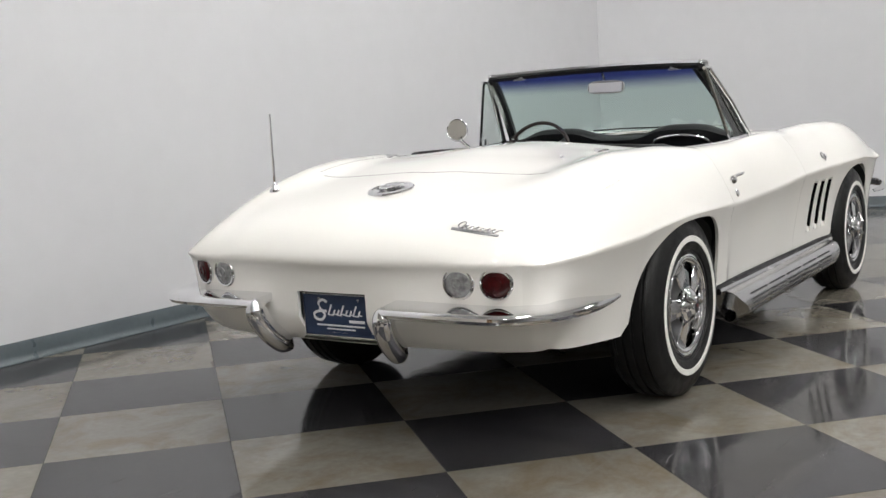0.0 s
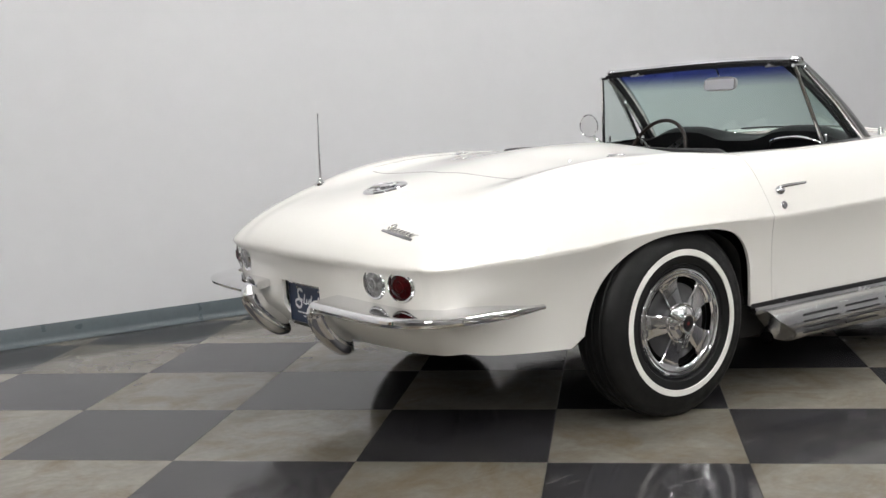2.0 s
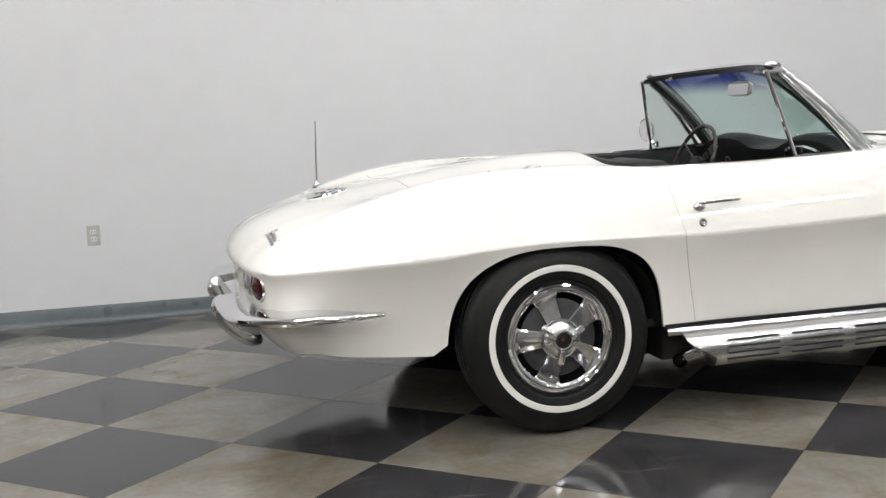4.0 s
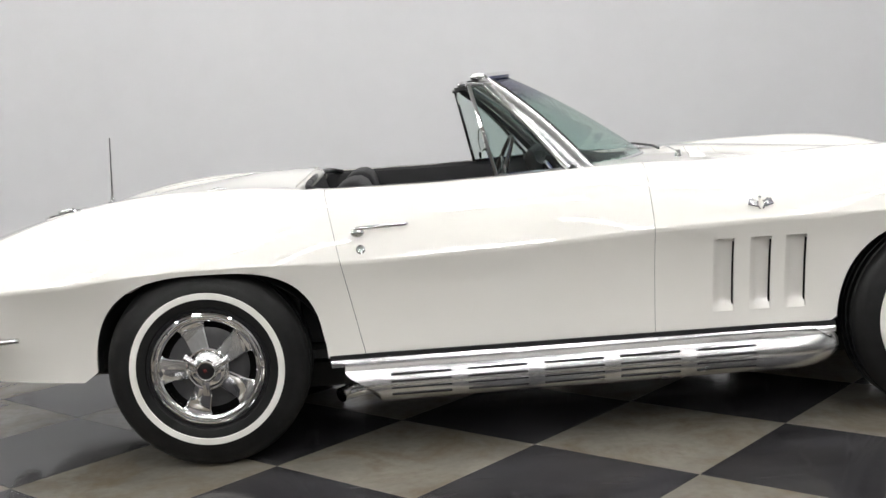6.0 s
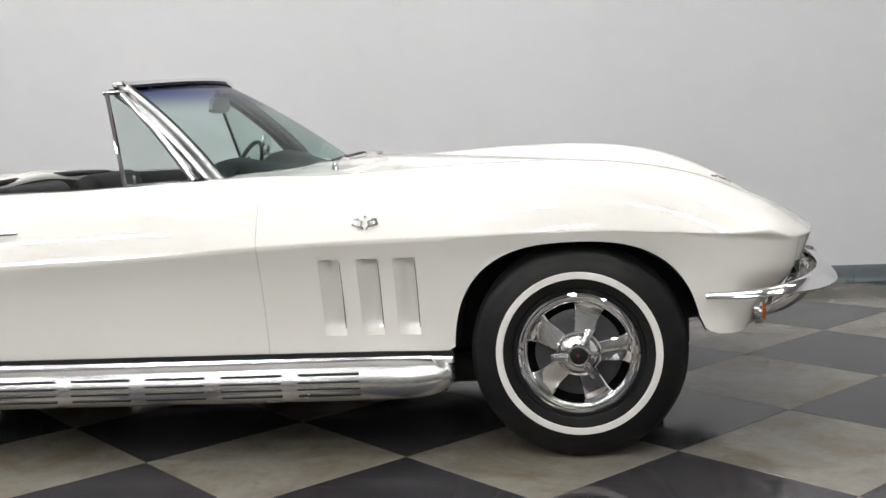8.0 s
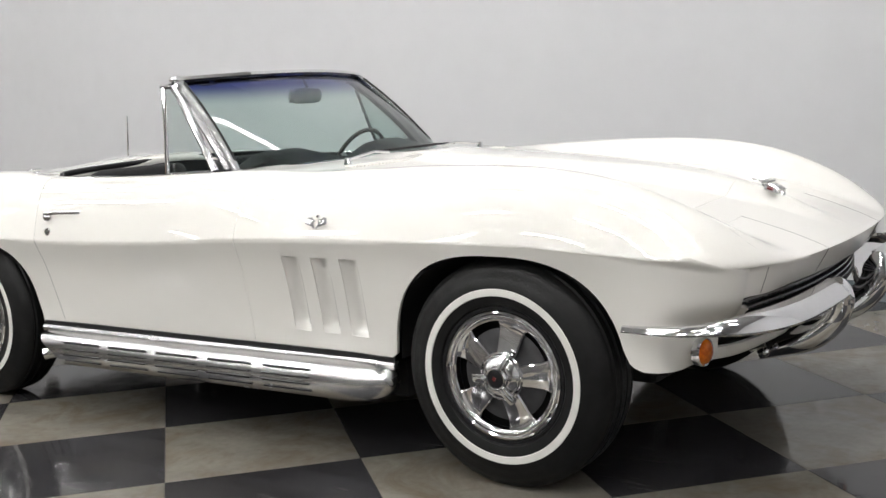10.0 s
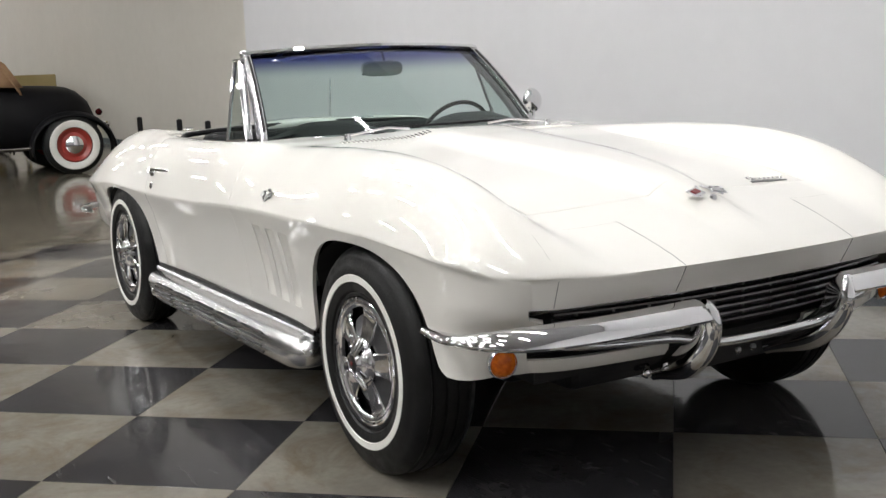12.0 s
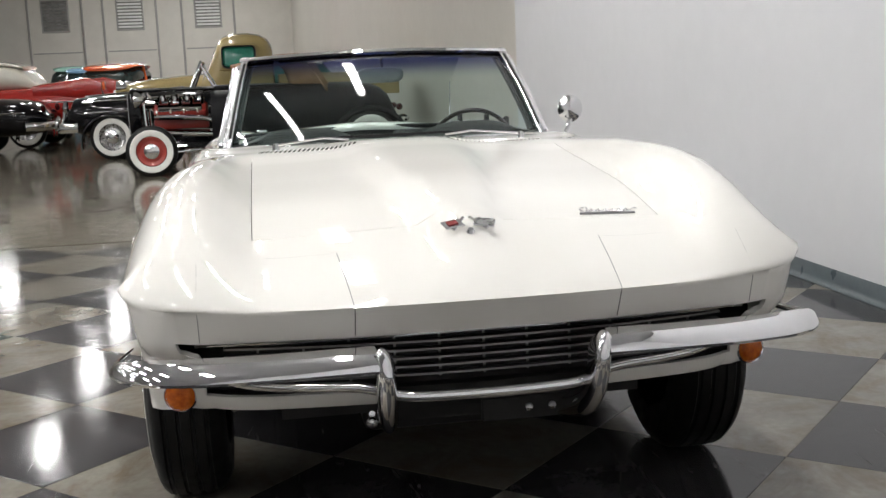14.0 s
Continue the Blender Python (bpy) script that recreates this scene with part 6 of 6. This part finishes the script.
def park(car_, x, y, yaw, size=1.0, tall=1.0):
    car_.matrix_basis = pose(x, y, 0, 0, 0, yaw)
    car_.scale = (size, size, tall)


park(pickup(), -15.5, .90, -90, 1.2, 1.12)
park(sedan("glossy black vintage roadster, top down, whitewall tyres and chrome bumpers", M_gloss_black, M_gloss_black, 4.9, 1.42, .98, open_top=True), -13.2, .02, -90, 1.0, 1.03)
park(sedan("red and cream two-tone 1950s hardtop car", M_red_paint, M_cream, 5.2, 1.46, 1.02, fins=.10, quarters=True), -17.9, -4.95, -94, 1.1, 1.17)
park(sedan("glossy black 1950s hardtop with chrome bumpers", M_gloss_black, M_gloss_black, 5.0, 1.40, .98), -15.3, -5.55, -91, 1.05, 1.0)
park(sedan("bright orange vintage car with a sloping roof", M_orange, M_orange, 4.6, 1.55, 1.05), -23.1, -3.69, -10, .97, 1.06)
park(sedan("mint-green rounded 1950s car", M_mint, M_mint, 4.7, 1.52, 1.0), -35.1, -6.4, -10, 1.0, 1.20)
park(sedan("pale blue vintage car with rounded roof", M_sky, M_sky, 4.6, 1.50, 1.0), -29.1, -5.03, -10, 1.0, 1.12)
park(sedan("black vintage car with green-tinted glass", M_gloss_black, M_gloss_black, 4.7, 1.58, 1.0, glass=M_green_glass), -22.9, 1.25, -90, 1.05, 1.05)
park(sedan("dull red vintage car at the back", M_red_paint, M_red_paint, 4.7, 1.62, 1.0), -28.4, .3, -90, 1.1, 1.1)


# dark posts along the beige wall
def wall_post(x):
    ob = thing("wall_post", "short dark rubber-capped post against the beige wall", "post", "posts along the beige wall", at=(x, beige_y(x) - .16, 0))
    part("post", add_cyl(bmesh.new(), .045, .040, .49, pose(0, 0, .245), 14), M_black, ob)
    part("post_cap", add_sphere(bmesh.new(), .042, pose(0, 0, .49) @ Matrix.Diagonal((1, 1, .6, 1)), 12, 8), M_black, ob)
    part("post_foot", add_cyl(bmesh.new(), .075, .070, .02, pose(0, 0, .011), 14), M_black, ob)


for x in (-12.0, -10.34, -9.30, -8.16):
    wall_post(x)

# ---- floor: a checker of square tiles laid on the bias, and plain polished concrete behind it ----
CHECK_X = -2.82
TILE, TURN_DEG, ORIGIN = 0.6096, -42.6, (1.064, -0.815)
part("floor", box((66, 40, 0.2), pose(-12, -8, -0.106)), M_grout, smooth=False)
floor = tagged(bpy.data.objects["floor"], "waxed checkerboard floor of taupe and dark slate tiles", "floor", kind="structure")


part("floor_aisle", box((CHECK_X - DOOR_X, 28, 0.1), pose((CHECK_X + DOOR_X) / 2, -9.6, -0.0475)), M_concrete, smooth=False)
tagged(bpy.data.objects["floor_aisle"], "polished brown-grey concrete floor behind the checkerboard", "floor", kind="structure")


def cut(points):
    """The part of a polygon that lies ahead of the edge of the checkerboard."""
    out = []
    for a, b in zip(points, points[1:] + points[:1]):
        if a.x >= CHECK_X:
            out.append(a)
        if (a.x - CHECK_X) * (b.x - CHECK_X) < 0:
            out.append(a.lerp(b, (CHECK_X - a.x) / (b.x - a.x)))
    return out


def tile_mesh(name, m):
    g, e = TILE / 2 - 0.0006, 0.0012
    bm = bmesh.new()
    rows = [[Vector((x * g, y * g, -0.006)) for x, y in ((-1, -1), (1, -1), (1, 1), (-1, 1))],
            [Vector((x * g, y * g, -e)) for x, y in ((-1, -1), (1, -1), (1, 1), (-1, 1))],
            [Vector((x * (g - e), y * (g - e), 0)) for x, y in ((-1, -1), (1, -1), (1, 1), (-1, 1))]]
    vs = add_grid(bm, rows, close_v=True)
    bm.faces.new(vs[2])
    me = bpy.data.meshes.new(name)
    bmesh.ops.recalc_face_normals(bm, faces=bm.faces[:])
    bm.to_mesh(me)
    bm.free()
    me.materials.append(m)
    return me


def inside(x, y):
    """Whether a tile's middle lies within the room."""
    if y > WALL_Y + 0.5 and x > CORNER_X - 0.4 or y > beige_y(x) + 0.4 or y < SOUTH_Y or x < CHECK_X - 0.43:
        return False
    return x < FRONT_A[0] + (FRONT_B[0] - FRONT_A[0]) * (WALL_Y - y) / (WALL_Y - SOUTH_Y) + 0.5


meshes = [tile_mesh("tile_light", M_tile_light), tile_mesh("tile_dark", M_tile_dark)]
turn = Matrix.Rotation(radians(TURN_DEG), 4, "Z")
near, rest = [], [[], []]

for i in range(-72, 40):
    for j in range(-72, 40):
        c = turn @ Vector(((i + 0.5) * TILE, (j + 0.5) * TILE, 0)) + Vector((*ORIGIN, 0))
        if inside(c.x, c.y):
            if CHECK_X + 0.44 < c.x < 5.3 and -4.7 < c.y < 2.6:
                near.append((i, j, c))
            else:
                rest[(i + j) % 2].append(c)
near.sort(key=lambda q: (q[2].x - 0.9) ** 2 + 1.3 * (q[2].y + 0.8) ** 2)
for n_, (i, j, c) in enumerate(near):
    if n_ >= 300:
        rest[(i + j) % 2].append(c)
        continue
    ob = new("tile", meshes[(i + j) % 2])
    ob.matrix_basis = Matrix.Translation(c) @ turn
    ob.parent = floor
for k, name in ((0, "tile_light_far"), (1, "tile_dark_far")):
    verts, faces = [], []
    g = TILE / 2 - 0.0006
    for c in rest[k]:
        q = [turn @ Vector((x * g, y * g, 0)) + c for x, y in ((-1, -1), (1, -1), (1, 1), (-1, 1))]
        q = cut(q)
        n0, nq = len(verts), len(q)
        if nq < 3:
            continue
        verts += [tuple(v) for v in q] + [(v.x, v.y, -0.006) for v in q]
        faces.append(tuple(range(n0, n0 + nq)))
        faces += [(n0 + a, n0 + nq + a, n0 + nq + (a + 1) % nq, n0 + (a + 1) % nq) for a in range(nq)]
    me = bpy.data.meshes.new(name)
    me.from_pydata(verts, [], faces)
    me.materials.append((M_tile_light, M_tile_dark)[k])
    ob = new(name, me)
    ob.parent = floor
    tagged(ob, kind="stuff")
